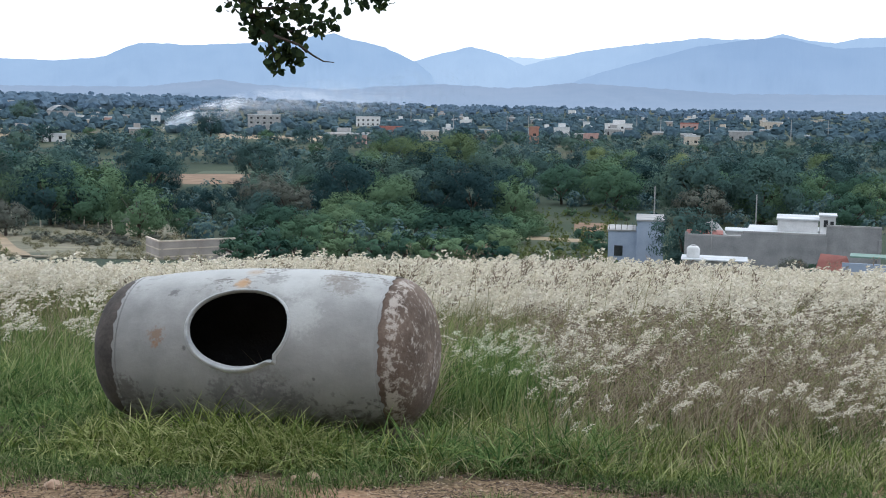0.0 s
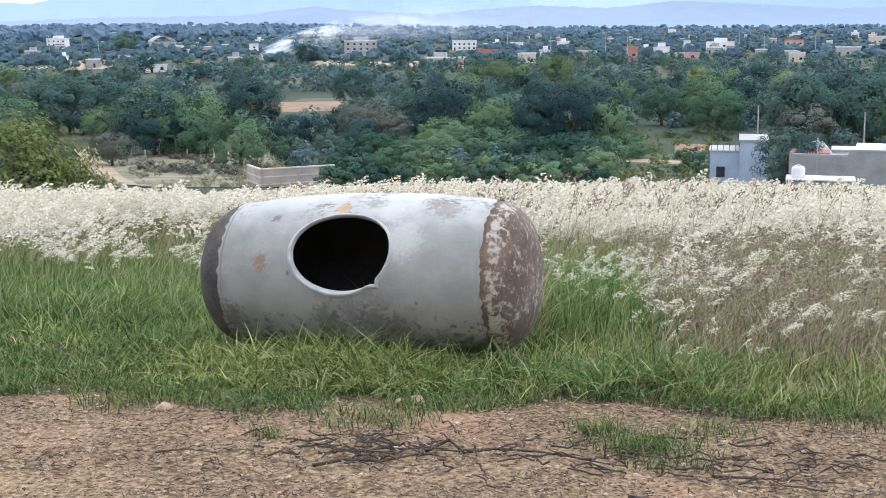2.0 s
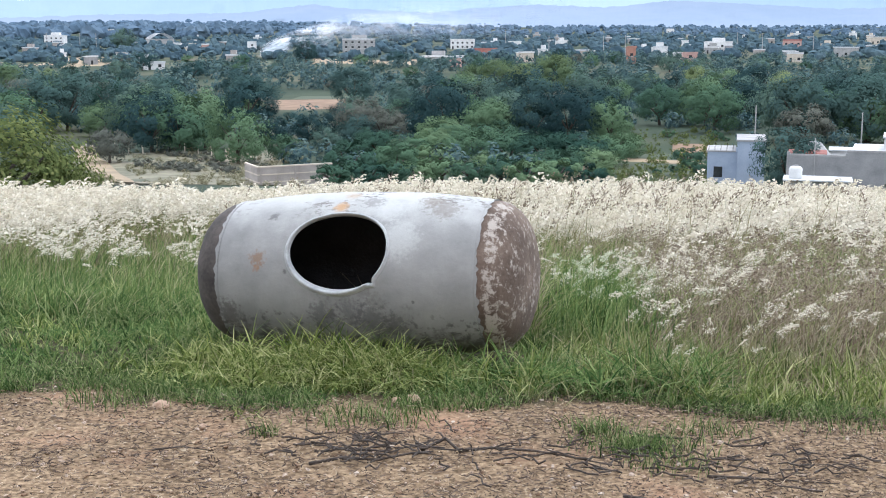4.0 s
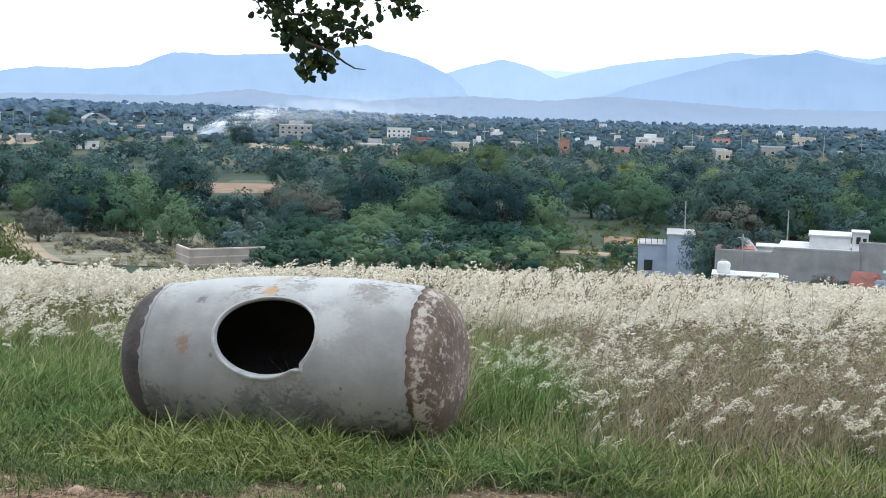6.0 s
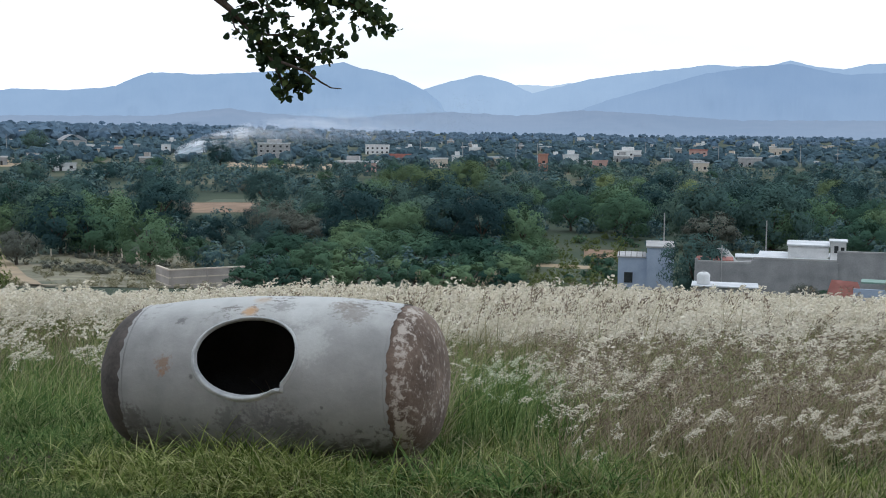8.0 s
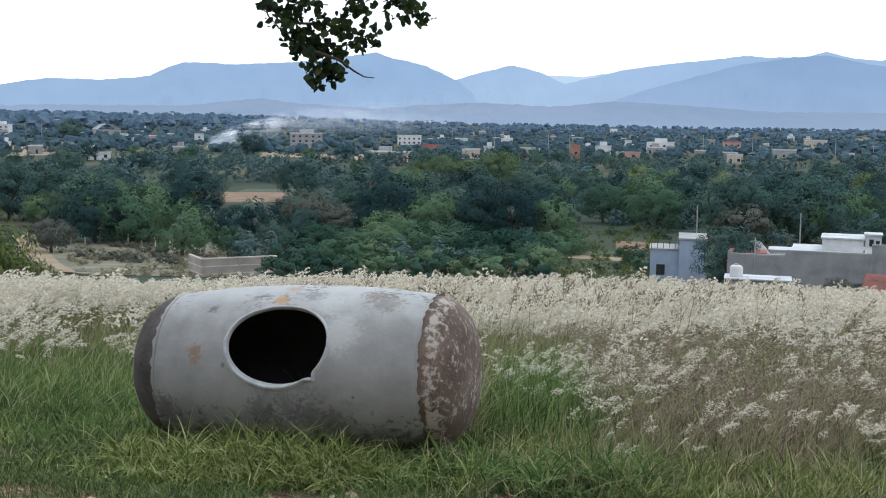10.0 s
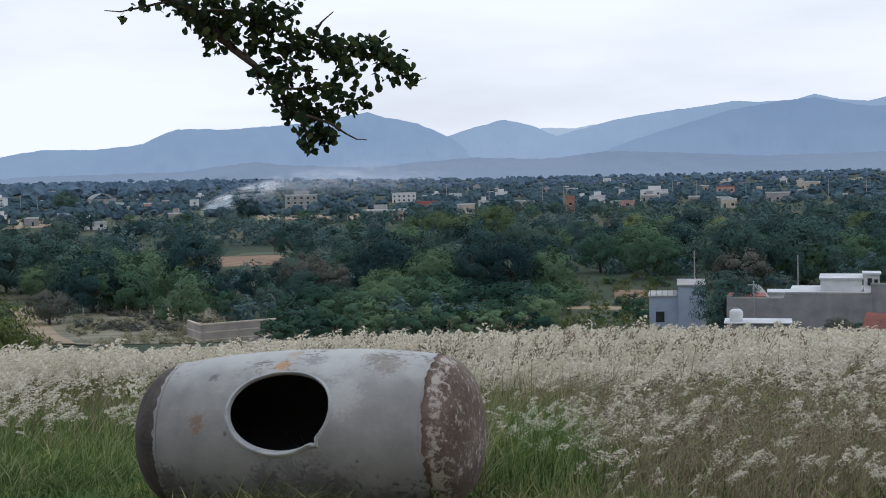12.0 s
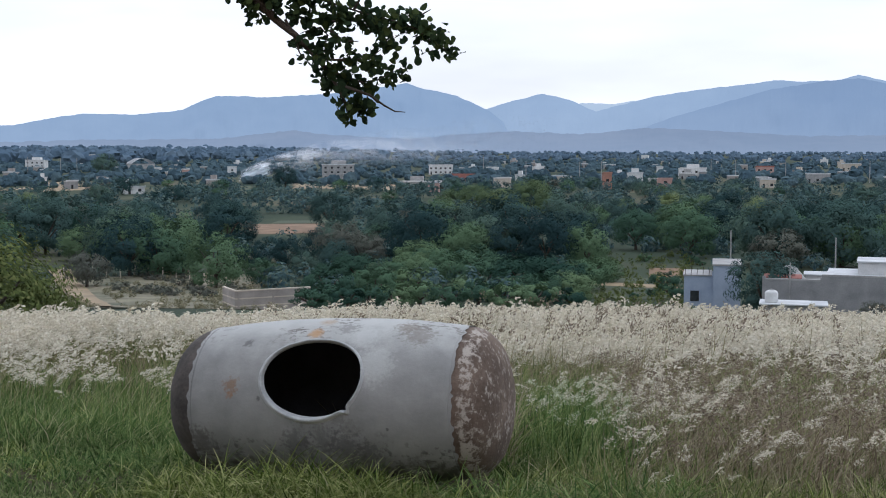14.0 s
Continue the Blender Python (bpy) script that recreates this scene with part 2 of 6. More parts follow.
def plume_shape(rng, seeds, size, long):
    """One feathery seed head on the end of a nodding stalk, 1 m long in all: quads."""
    verts, faces = [], []

    def spine(s):
        return np.array([0.16 * s ** 2.2, 0.0, s - 0.05 * s ** 3])

    def quad(c, u, v):
        k = len(verts)
        verts.extend([c - u, c - 0.15 * u - v, c + u, c - 0.15 * u + v])
        faces.append((k, k + 1, k + 2, k + 3))

    for i in range(seeds):
        s = 1 - long * rng.uniform(0, 1) ** 0.9
        f = (1 - s) / long
        wide = 0.055 * (0.25 + 1.1 * math.sin(math.pi * min(1, f * 0.9 + 0.1)))
        a = rng.uniform(0, 2 * math.pi)
        off = np.array([math.cos(a), math.sin(a), 0]) * wide * rng.uniform(0.1, 1) + np.array([0.03, 0, -0.02]) * rng.uniform(0, 1)
        c = spine(s) + off
        u = off / (np.linalg.norm(off) + 1e-6) * 0.6 + np.array([0.3, 0, rng.uniform(0.5, 1.5)]) + rng.normal(0, 0.25, 3)
        u = u / np.linalg.norm(u)
        v = np.cross(u, rng.normal(0, 1, 3))
        v = v / (np.linalg.norm(v) + 1e-6)
        k = size * rng.uniform(0.7, 1.3)
        quad(c, u * k, v * k * 0.42)
    return np.array(verts), np.array(faces)


def strew(rng, shapes, x, y, z, tall, lean=0.12, drift=0.0):
    """Copies of the shapes at the places, turned and leaning at random, as one set of faces."""
    all_v, all_f, at = [], [], 0
    pick = rng.integers(0, len(shapes), len(x))
    for k, (sv, sf) in enumerate(shapes):
        m = pick == k
        n = int(m.sum())
        if not n:
            continue
        a = rng.normal(0, 1.1, n)
        c, s = np.cos(a)[:, None], np.sin(a)[:, None]
        h = tall[m][:, None]
        vx = (sv[None, :, 0] * c - sv[None, :, 1] * s) * h
        vy = (sv[None, :, 0] * s + sv[None, :, 1] * c) * h
        vz = sv[None, :, 2] * h
        lx, ly = rng.normal(drift, lean, n)[:, None], rng.normal(0, lean, n)[:, None]
        v = np.stack([vx + lx * vz + x[m][:, None], vy + ly * vz + y[m][:, None], vz * (1 - 0.5 * (lx ** 2 + ly ** 2)) + z[m][:, None]], 2)
        all_v.append(v.reshape(-1, 3))
        all_f.append((sf[None] + (np.arange(n) * len(sv))[:, None, None] + at).reshape(-1, sf.shape[1]))
        at += n * len(sv)
    return np.concatenate(all_v), np.concatenate(all_f)


# ---------------------------------------------------------------- ground
def ground_material():
    mat = bpy.data.materials.new("ground")
    mat.use_nodes = True
    n, l = mat.node_tree.nodes, mat.node_tree.links
    bsdf = n["Principled BSDF"]
    bsdf.inputs["Roughness"].default_value = 0.97
    bsdf.inputs["Specular IOR Level"].default_value = 0.15
    tc = n.new("ShaderNodeTexCoord")
    sep = n.new("ShaderNodeSeparateXYZ")
    l.new(tc.outputs["Object"], sep.inputs[0])

    def noise_of(scale, detail=6.0):
        t = n.new("ShaderNodeTexNoise")
        t.inputs["Scale"].default_value, t.inputs["Detail"].default_value = scale, detail
        l.new(tc.outputs["Object"], t.inputs["Vector"])
        return t.outputs["Fac"]

    def ramp_of(value, stops):
        r = n.new("ShaderNodeValToRGB")
        while len(r.color_ramp.elements) < len(stops):
            r.color_ramp.elements.new(0.5)
        for e, (p, c) in zip(r.color_ramp.elements, stops):
            e.position, e.color = p, (*c, 1)
        l.new(value, r.inputs[0])
        return r.outputs[0]

    def mix_of(fac, a, b):
        m = n.new("ShaderNodeMix")
        m.data_type = "RGBA"
        l.new(fac, m.inputs[0])
        l.new(a, m.inputs[6])
        l.new(b, m.inputs[7])
        return m.outputs[2]

    def step_of(value, lo, hi):
        r = n.new("ShaderNodeMapRange")
        r.inputs["From Min"].default_value, r.inputs["From Max"].default_value = lo, hi
        l.new(value, r.inputs["Value"])
        return r.outputs[0]

    gravel = ramp_of(noise_of(38), [(0.32, (0.090, 0.061, 0.036)), (0.5, (0.220, 0.156, 0.094)), (0.68, (0.37, 0.276, 0.172))])
    red = ramp_of(noise_of(30), [(0.3, (0.20, 0.11, 0.07)), (0.7, (0.42, 0.27, 0.17))])
    dirt = mix_of(step_of(noise_of(1.3), 0.56, 0.72), gravel, red)
    soil = ramp_of(noise_of(6), [(0.3, (0.035, 0.03, 0.016)), (0.7, (0.09, 0.08, 0.04))])
    plain = ramp_of(noise_of(0.02, 8), [(0.35, (0.028, 0.045, 0.032)), (0.52, (0.05, 0.068, 0.042)), (0.70, (0.12, 0.11, 0.075))])
    wob = n.new("ShaderNodeMath")
    wob.operation = "MULTIPLY_ADD"
    wob.inputs[1].default_value = 1.3
    l.new(noise_of(2.2), wob.inputs[0])
    l.new(sep.outputs["Y"], wob.inputs[2])
    near = mix_of(step_of(wob.outputs[0], 6.1, 6.45), dirt, soil)
    l.new(mix_of(step_of(sep.outputs["Y"], 25.0, 60.0), near, plain), bsdf.inputs["Base Color"])
    rel = n.new("ShaderNodeBump")
    rel.inputs["Strength"].default_value, rel.inputs["Distance"].default_value = 0.5, 0.012
    l.new(noise_of(55), rel.inputs["Height"])
    l.new(rel.outputs[0], bsdf.inputs["Normal"])
    return mat


def build_ground():
    ys = np.unique(np.concatenate([np.linspace(-4600, -60, 8), np.linspace(-50, 0, 8), np.linspace(0, 30, 121), np.linspace(31, 130, 50), np.linspace(135, 620, 60), np.geomspace(640, 4700, 30)]))
    xs = np.unique(np.concatenate([-np.geomspace(30, 4600, 40), np.linspace(-30, 30, 121), np.geomspace(30, 4600, 40)]))
    gx, gy = np.meshgrid(xs, ys)
    gz = ground_z(gx, gy)
    bumpy = np.array([noise.noise(Vector((a * 2.3, b * 2.3, 0.4))) if abs(a) < 12 and 2 < b < 20 else 0.0 for a, b in zip(gx.ravel(), gy.ravel())]).reshape(gx.shape)
    gz = gz + 0.015 * bumpy
    v = np.stack([gx, gy, gz], 2).reshape(-1, 3)
    w = len(xs)
    i = (np.arange(len(ys) - 1)[:, None] * w + np.arange(w - 1)[None]).ravel()
    ob = mesh_ob("ground", v, np.stack([i, i + 1, i + w + 1, i + w], 1), ground_material(), smooth=True)
    tagged(ob, "brown dirt road edge, grassy slope and green plain", "ground", kind="structure")


build_ground()


def patch(name, label, corners, mat, lift=0.06, rows=10):
    """A field or a track: a thin sheet laid over the plain between four corners given by bearing and distance."""
    p = [np.array(polar(*c)) for c in corners]
    v = []
    for s in np.linspace(0, 1, rows):
        for t in np.linspace(0, 1, rows):
            q = (1 - s) * ((1 - t) * p[0] + t * p[1]) + s * ((1 - t) * p[3] + t * p[2])
            wob = 0.03 * np.linalg.norm(p[0] - p[2]) * noise.noise(Vector((q[0] * 0.08, q[1] * 0.08, 1.0)))
            q = q + np.array([wob, -wob])
            v.append((q[0], q[1], float(ground_z(*q)) + lift))
    f = [(a * rows + b, a * rows + b + 1, (a + 1) * rows + b + 1, (a + 1) * rows + b) for a in range(rows - 1) for b in range(rows - 1)]
    return tagged(mesh_ob(name, np.array(v), np.array(f), mat, smooth=True), label, "field", kind="structure")


M["plough"] = surface("plough", (0.15, 0.095, 0.055), (0.25, 0.165, 0.10), 0.25, fine=1.5)
M["tan"] = surface("tan", (0.20, 0.155, 0.095), (0.34, 0.265, 0.165), 0.2, fine=1.2)
M["scrub"] = surface("scrub", (0.055, 0.065, 0.035), (0.25, 0.225, 0.15), 0.22, fine=2.2)
M["meadow"] = surface("meadow", (0.04, 0.06, 0.032), (0.085, 0.10, 0.052), 0.1, fine=1.0)
patch("field", "bare brown ploughed field among trees", [(-13.4, 258), (-9.0, 252), (-8.9, 286), (-13.0, 296)], M["plough"])
patch("field", "grassy green field strip behind ploughed earth", [(-11.6, 294), (-8.2, 286), (-7.8, 300), (-11.2, 306)], M["meadow"])
patch("field", "pale scrubby lot with dry grass", [(-21.5, 96), (-10.5, 96), (-12.5, 168), (-21.6, 160)], M["scrub"])
patch("track", "bare earth farm track running downhill", [(-19.1, 98), (-18.0, 98), (-20.6, 172), (-21.7, 172)], M["tan"], 0.2, 24)
patch("field", "reddish bare earth bank beside the house", [(6.1, 152), (7.9, 151), (7.9, 162), (6.2, 163)], M["plough"])
patch("track", "pale sandy track beside the house", [(3.6, 143), (7.9, 138), (7.9, 141), (3.6, 147)], M["tan"], 0.12)
patch("field", "grassy strip behind the meadow", [(-0.5, 130), (7.5, 128), (7.6, 150), (-0.5, 155)], M["meadow"], 0.08)
patch("field", "harvested tan field near the village", [(-10.5, 560), (-5.0, 540), (-5.0, 640), (-10.5, 650)], M["tan"])
patch("field", "tan field before the far houses", [(-25.5, 560), (-19.0, 560), (-19.0, 700), (-25.5, 700)], M["tan"])
patch("field", "green pasture before the far houses", [(-17.0, 520), (-12.5, 520), (-12.5, 610), (-17.0, 610)], M["meadow"])


# ---------------------------------------------------------------- far hills
RIDGE = [(-40, 0.9), (-30, 1.3), (-26, 1.0), (-22.8, 0.94), (-21.5, 1.22), (-19.9, 1.48), (-17.6, 1.44), (-15.5, 1.66), (-14.9, 1.98), (-13.9, 2.33), (-11.6, 2.26),
         (-9.6, 2.39), (-8.1, 2.48), (-6.5, 2.74), (-5.2, 2.95), (-4.4, 2.66), (-3.9, 2.6), (-2.9, 2.37), (-1.4, 1.7), (-0.5, 1.0), (1, 0.5), (4, 0.2)]
MIDDLE = [(-4, 0.4), (-1.8, 1.5), (-1.4, 1.75), (-0.25, 2.11), (1.2, 2.44), (2.4, 2.15), (3.4, 1.7), (5, 1.0), (7, 0.3)]
RIGHT = [(1.5, 0.8), (3.4, 1.55), (4.5, 1.84), (6.3, 2.28), (8.1, 2.55), (10.6, 2.81), (11.6, 2.96), (12.9, 2.88), (14.4, 2.91), (15.2, 3.15), (16.3, 2.86),
         (17.5, 2.74), (18.5, 2.96), (20, 3.0), (24, 2.5), (30, 1.8), (40, 1.0)]
SPUR = [(4.5, 0.3), (7, 1.3), (9.5, 2.0), (11.5, 2.55), (13.5, 2.85), (15.2, 3.0), (17.5, 2.5), (22, 2.7), (30, 1.4), (40, 0.8)]
FAINT = [(0, 1.2), (3, 2.0), (4.5, 1.95), (6, 2.2), (9, 2.3), (12, 1.5)]
FOOT = [(-40, 0.2), (-26, 0.1), (-20, 0.3), (-14, 0.35), (-10.5, 0.75), (-9, 0.55), (-5, 0.35), (-3, 0.55), (0, 0.7), (3, 0.55), (6, 0.85), (9, 0.7), (13, 0.45), (20, 0.5), (40, 0.3)]


def ridge(name, label, line, dist, mat, seed, rough=0.035):
    az = np.arange(line[0][0], line[-1][0], 0.06)
    el = np.interp(az, [p[0] for p in line], [p[1] for p in line])
    el = el + np.array([rough * noise.fractal(Vector((a * 1.7, seed, 0)), 0.8, 2.2, 5) for a in az])
    levels = 9
    v = []
    for k in range(levels):
        s = k / (levels - 1)
        for a, e in zip(az, el):
            fold = noise.fractal(Vector((a * 0.55, s * 2.2, seed + 3)), 0.9, 2.1, 4)
            d = dist - 420 * (1 - s) + 190 * fold * (1 - s) * (0.2 + s)
            x, y = polar(a, d)
            top = dist * math.tan(radians(e)) + 1.8
            v.append((x, y, -19 + (top + 19) * s ** 1.25))
    w = len(az)
    f = [(r * w + c, r * w + c + 1, (r + 1) * w + c + 1, (r + 1) * w + c) for r in range(levels - 1) for c in range(w - 1)]
    return tagged(mesh_ob(name, np.array(v), np.array(f), mat, smooth=True), label, "mountain", kind="structure")


# blues of the haze in front of the hills, brighter with distance
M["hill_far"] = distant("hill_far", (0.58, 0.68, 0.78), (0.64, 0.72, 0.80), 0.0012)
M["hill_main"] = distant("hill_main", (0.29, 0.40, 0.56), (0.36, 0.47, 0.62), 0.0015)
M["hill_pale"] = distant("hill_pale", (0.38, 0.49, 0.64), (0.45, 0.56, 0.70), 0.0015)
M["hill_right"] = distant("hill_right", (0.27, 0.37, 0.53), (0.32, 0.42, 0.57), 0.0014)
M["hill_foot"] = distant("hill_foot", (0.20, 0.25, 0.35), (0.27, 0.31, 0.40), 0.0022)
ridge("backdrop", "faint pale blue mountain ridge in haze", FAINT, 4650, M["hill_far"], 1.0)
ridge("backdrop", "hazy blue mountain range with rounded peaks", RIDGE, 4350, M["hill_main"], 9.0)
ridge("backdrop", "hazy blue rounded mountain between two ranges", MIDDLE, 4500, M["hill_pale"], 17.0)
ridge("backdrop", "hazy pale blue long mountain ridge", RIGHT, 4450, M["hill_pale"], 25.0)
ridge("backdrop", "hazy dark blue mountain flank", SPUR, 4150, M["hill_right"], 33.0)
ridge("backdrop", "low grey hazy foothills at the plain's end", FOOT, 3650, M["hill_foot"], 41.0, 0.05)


# ---------------------------------------------------------------- trees
M["dry_weed"] = leafy("dry_weed", [(0.10, 0.11, 0.06), (0.19, 0.185, 0.11), (0.30, 0.28, 0.19), (0.40, 0.37, 0.27)], 0.2)
M["crown_brow"] = leafy("crown_brow", [(0.07, 0.095, 0.035), (0.10, 0.13, 0.045), (0.14, 0.17, 0.06), (0.20, 0.22, 0.085)], 0.3)


def crown_mesh(name, seed, wide, high, low, clumps, per, leaf, mat):
    """A crown of leaf sprays gathered in uneven clumps round a lumpy dome."""
    rng = np.random.default_rng(seed)
    cs = []
    while len(cs) < clumps:
        p = rng.uniform(-1, 1, 3)
        r = np.linalg.norm(p)
        if (0.68 if len(cs) % 4 else 0.4) < r < 1.0 and p[2] > -0.75:
            p = p * (1 + 0.22 * noise.noise(Vector(p * 1.7 + seed)))
            cs.append(p)
    cs = np.array(cs)
    n = clumps * per
    centre = np.repeat(cs, per, 0)
    puff = rng.normal(0, 1, (n, 3))
    puff = puff / np.linalg.norm(puff, axis=1)[:, None] * rng.uniform(0.4, 1.0, n)[:, None] ** 0.5 * rng.uniform(0.16, 0.30, clumps).repeat(per)[:, None]
    p = (centre + puff) * np.array([wide / 2, wide / 2, (high - low) / 2]) + np.array([0, 0, (high + low) / 2])
    nrm = 0.55 * puff / np.linalg.norm(puff, axis=1)[:, None] + 1.0 * centre + rng.normal(0, 0.09, (n, 3)) + np.array([0, 0, 0.30])
    nrm /= np.linalg.norm(nrm, axis=1)[:, None]
    u = np.cross(nrm, rng.normal(0, 1, (n, 3)))
    u /= np.linalg.norm(u, axis=1)[:, None]
    w = np.cross(nrm, u)
    k = (leaf * rng.uniform(0.6, 1.3, n))[:, None]
    v = np.stack([p - u * k, p - w * k * 0.6 + u * 0.2 * k, p + u * k + nrm * k * 0.2, p + w * k * 0.6], 1).reshape(-1, 3)
    me = bpy.data.meshes.new(name)
    me.from_pydata(v, [], np.arange(4 * n).reshape(n, 4))
    me.materials.append(mat)
    return me


def tree_proto(seed, wide, high, low, clumps, per, leaf, mat, label, trunk_r=0.22, bush=False):
    """A tree with its trunk, limbs and crown, standing at the origin."""
    rng = random.Random(seed)
    tree = empty("bush" if bush else "tree", 0, 0, 0)
    bm = bmesh.new()
    fork = low + 0.25 * (high - low)
    tube(bm, [(0, 0, -0.3), (0.05, 0.03, fork * 0.5), (0.1 * rng.uniform(-1, 1), 0.1, fork)], [trunk_r * 1.3, trunk_r, trunk_r * 0.8], 7)
    for i in range(5):
        a = i * 1.256 + rng.uniform(-0.4, 0.4)
        r = wide * rng.uniform(0.25, 0.36)
        top = low + (high - low) * rng.uniform(0.5, 0.8)
        tube(bm, [(0, 0, fork * 0.8), (r * 0.5 * math.cos(a), r * 0.5 * math.sin(a), (fork + top) / 2), (r * math.cos(a), r * math.sin(a), top)], [trunk_r * 0.6, trunk_r * 0.4, trunk_r * 0.12], 5)
    part("trunk", bm, M["bark"], tree)
    crown = new("crown", crown_mesh("crown", seed, wide, high, low, clumps, per, leaf, mat))
    crown.parent = tree
    return tagged(tree, label, "bush" if bush else "tree")


PROTO = {}


def proto(key):
    if key not in PROTO:
        kind, seed = key
        spec = {
            "dark": (9.5, 8.0, 0.3, 70, 95, 0.175, "crown_dark", "dark green broadleaf tree with a dense crown", False),
            "mid": (8.5, 7.0, 0.2, 66, 92, 0.165, "crown_mid", "mid green broadleaf tree with a rounded crown", False),
            "yellow": (10.5, 8.5, 0.1, 70, 95, 0.19, "crown_yellow", "yellow-green broadleaf tree with a bright crown", False),
            "grey": (7.0, 5.5, 0.4, 56, 90, 0.15, "crown_grey", "grey-green tree with a thin dry crown", False),
            "brow": (8.0, 5.2, 0.0, 110, 110, 0.095, "crown_brow", "olive green shrubby tree below the meadow's brow", False),
            "scrub": (5.0, 3.0, 0.0, 30, 50, 0.15, "crown_grey", "low grey-green shrub in the dry lot", True),
            "bush": (5.0, 3.2, 0.0, 34, 60, 0.15, "crown_mid", "low green bush growing at the foot of the slope", True),
        }[kind]
        wide, high, low, clumps, per, leaf, mat, label, bush = spec
        PROTO[key] = [tree_proto(hash_of(kind) + seed, wide, high, low, clumps, per, leaf, M[mat], label, bush=bush), 0]
    return PROTO[key]


def hash_of(word):
    return sum(ord(c) * (i + 3) for i, c in enumerate(word))


def plant(kind, seed, az, d, size=1.0, group="", squash=1.0, lift=0.0):
    x, y = polar(az, d)
    entry = proto((kind, seed))
    m = pose(x, y, float(ground_z(x, y)) - 0.05 + lift, 0, 0, (az * 77 + d * 13) % 360)
    if entry[1] == 0:
        ob = entry[0]
        ob.matrix_basis = m
    else:
        ob = copy_thing(entry[0], m)
    entry[1] += 1
    ob.scale = (size, size, size * squash)
    if group:
        ob["group"] = group
    return ob


rng_t = random.Random(5)
# named trees near the foot of the slope
plant("mid", 1, -14.1, 146, 0.92)
plant("grey", 1, -19.9, 147, 0.78)
plant("mid", 2, -12.0, 150, 0.5)
plant("mid", 3, -8.9, 152, 0.62, squash=0.7)
plant("bush", 1, -6.7, 128, 1.1)
plant("bush", 2, -9.0, 124, 1.1)
plant("bush", 1, -5.0, 132, 1.0)
for az, d, s in ((-3.0, 142, 1.0), (-1.4, 136, 1.05), (0.3, 132, 1.05), (1.7, 133, 1.05), (3.2, 138, 0.9), (-5.0, 150, 0.8), (-2.2, 122, 0.6), (0.9, 120, 0.75), (2.5, 122, 0.75), (-0.6, 121, 0.6), (-6.2, 146, 0.8), (-7.6, 158, 0.9), (-4.1, 158, 0.95), (-2.0, 160, 0.9), (4.0, 146, 0.7)):
    plant("mid", rng_t.choice((1, 2, 3)), az, d, s * 0.85, "trees behind the meadow", 0.72)
for az, d, k in ((-9.7, 104, 0.75), (-8.9, 106, 0.85), (-8.0, 105, 0.7), (-7.0, 108, 0.8), (-5.9, 110, 0.75), (-4.6, 112, 0.9), (-3.2, 110, 0.8), (-1.8, 113, 0.95), (-0.5, 110, 0.85), (0.9, 112, 0.95), (2.2, 111, 0.8)):
    plant("bush", 1 + int(d) % 2, az, d, k, "bushes below the meadow", 0.85)
plant("dark", 3, 11.3, 110, 0.66, squash=1.05)
plant("bush", 2, 6.9, 138, 0.7)
plant("bush", 1, 17.3, 99, 0.42)
plant("mid", 2, 12.9, 176, 0.9)
plant("mid", 1, 14.8, 168, 0.8)
for az, d, s in ((-12.5, 175, 0.5), (-10.8, 180, 0.55), (-9.4, 190, 0.6), (-11.6, 190, 0.5), (-10.0, 165, 0.45), (-8.6, 172, 0.6), (-16.7, 168, 0.6), (-15.6, 170, 0.75)):
    plant("dark", rng_t.choice((1, 2)), az, d, s, "dark trees beyond the lot")
for i in range(26):
    az, d = rng_t.uniform(-18.6, -12.6), rng_t.uniform(128, 162)
    plant("scrub", 1, az, d, rng_t.uniform(0.22, 0.5), "shrubs of the dry lot", 0.8)
for i in range(12):
    plant("bush", rng_t.choice((1, 2)), rng_t.uniform(2.6, 8.6), rng_t.choice((rng_t.uniform(126, 136), rng_t.uniform(166, 174))), rng_t.uniform(0.2, 0.45), "bushes by the house")
# the belt of dark trees
for i in range(165):
    az, d = rng_t.uniform(-27, 21), 158 + 130 * rng_t.random()
    if -13.0 < az < -8.8 and d > 150 or 4.2 < az < 8.6 and d < 172 or az > 8.6 and d < 148 or -3.9 < az < 2.1 and d > 235:
        continue
    kind = rng_t.choice(("dark", "dark", "dark", "mid", "mid", "grey"))
    plant(kind, rng_t.choice((1, 2, 3)), az, d, rng_t.uniform(0.75, 1.15), "trees of the belt below the hill", rng_t.uniform(0.85, 1.1))
for az, d, s in ((-3.2, 352, 0.85), (-1.9, 346, 1.05), (-0.6, 338, 0.95), (0.6, 344, 1.2), (1.5, 332, 0.8), (-2.6, 322, 0.6), (0.1, 320, 0.6), (4.9, 300, 0.75), (7.2, 320, 0.8), (11.0, 310, 0.7), (17.2, 330, 0.85), (-24.0, 360, 0.8), (-22.3, 372, 0.7)):
    plant("yellow", rng_t.choice((1, 2)), az, d, s, "yellow-green trees")
for i in range(105):
    az, d = rng_t.uniform(-27, 21), 290 + 330 * rng_t.random() ** 0.8
    if -13.6 < az < -8.0 and d < 312 or -11 < az < -4.8 and 530 < d or -3.5 < az < 1.8 and 310 < d < 365 or az < -12 and d > 500 and rng_t.random() < 0.6:
        continue
    kind = rng_t.choice(("dark", "mid", "mid", "grey", "dark", "dark"))
    plant(kind, rng_t.choice((1, 2)), az, d, rng_t.uniform(0.55, 0.95), "trees of the plain", rng_t.uniform(0.75, 1.0))
# the leaning shrub tree just over the brow
plant("brow", 1, -25.2, 46, 1.0, lift=-1.35)
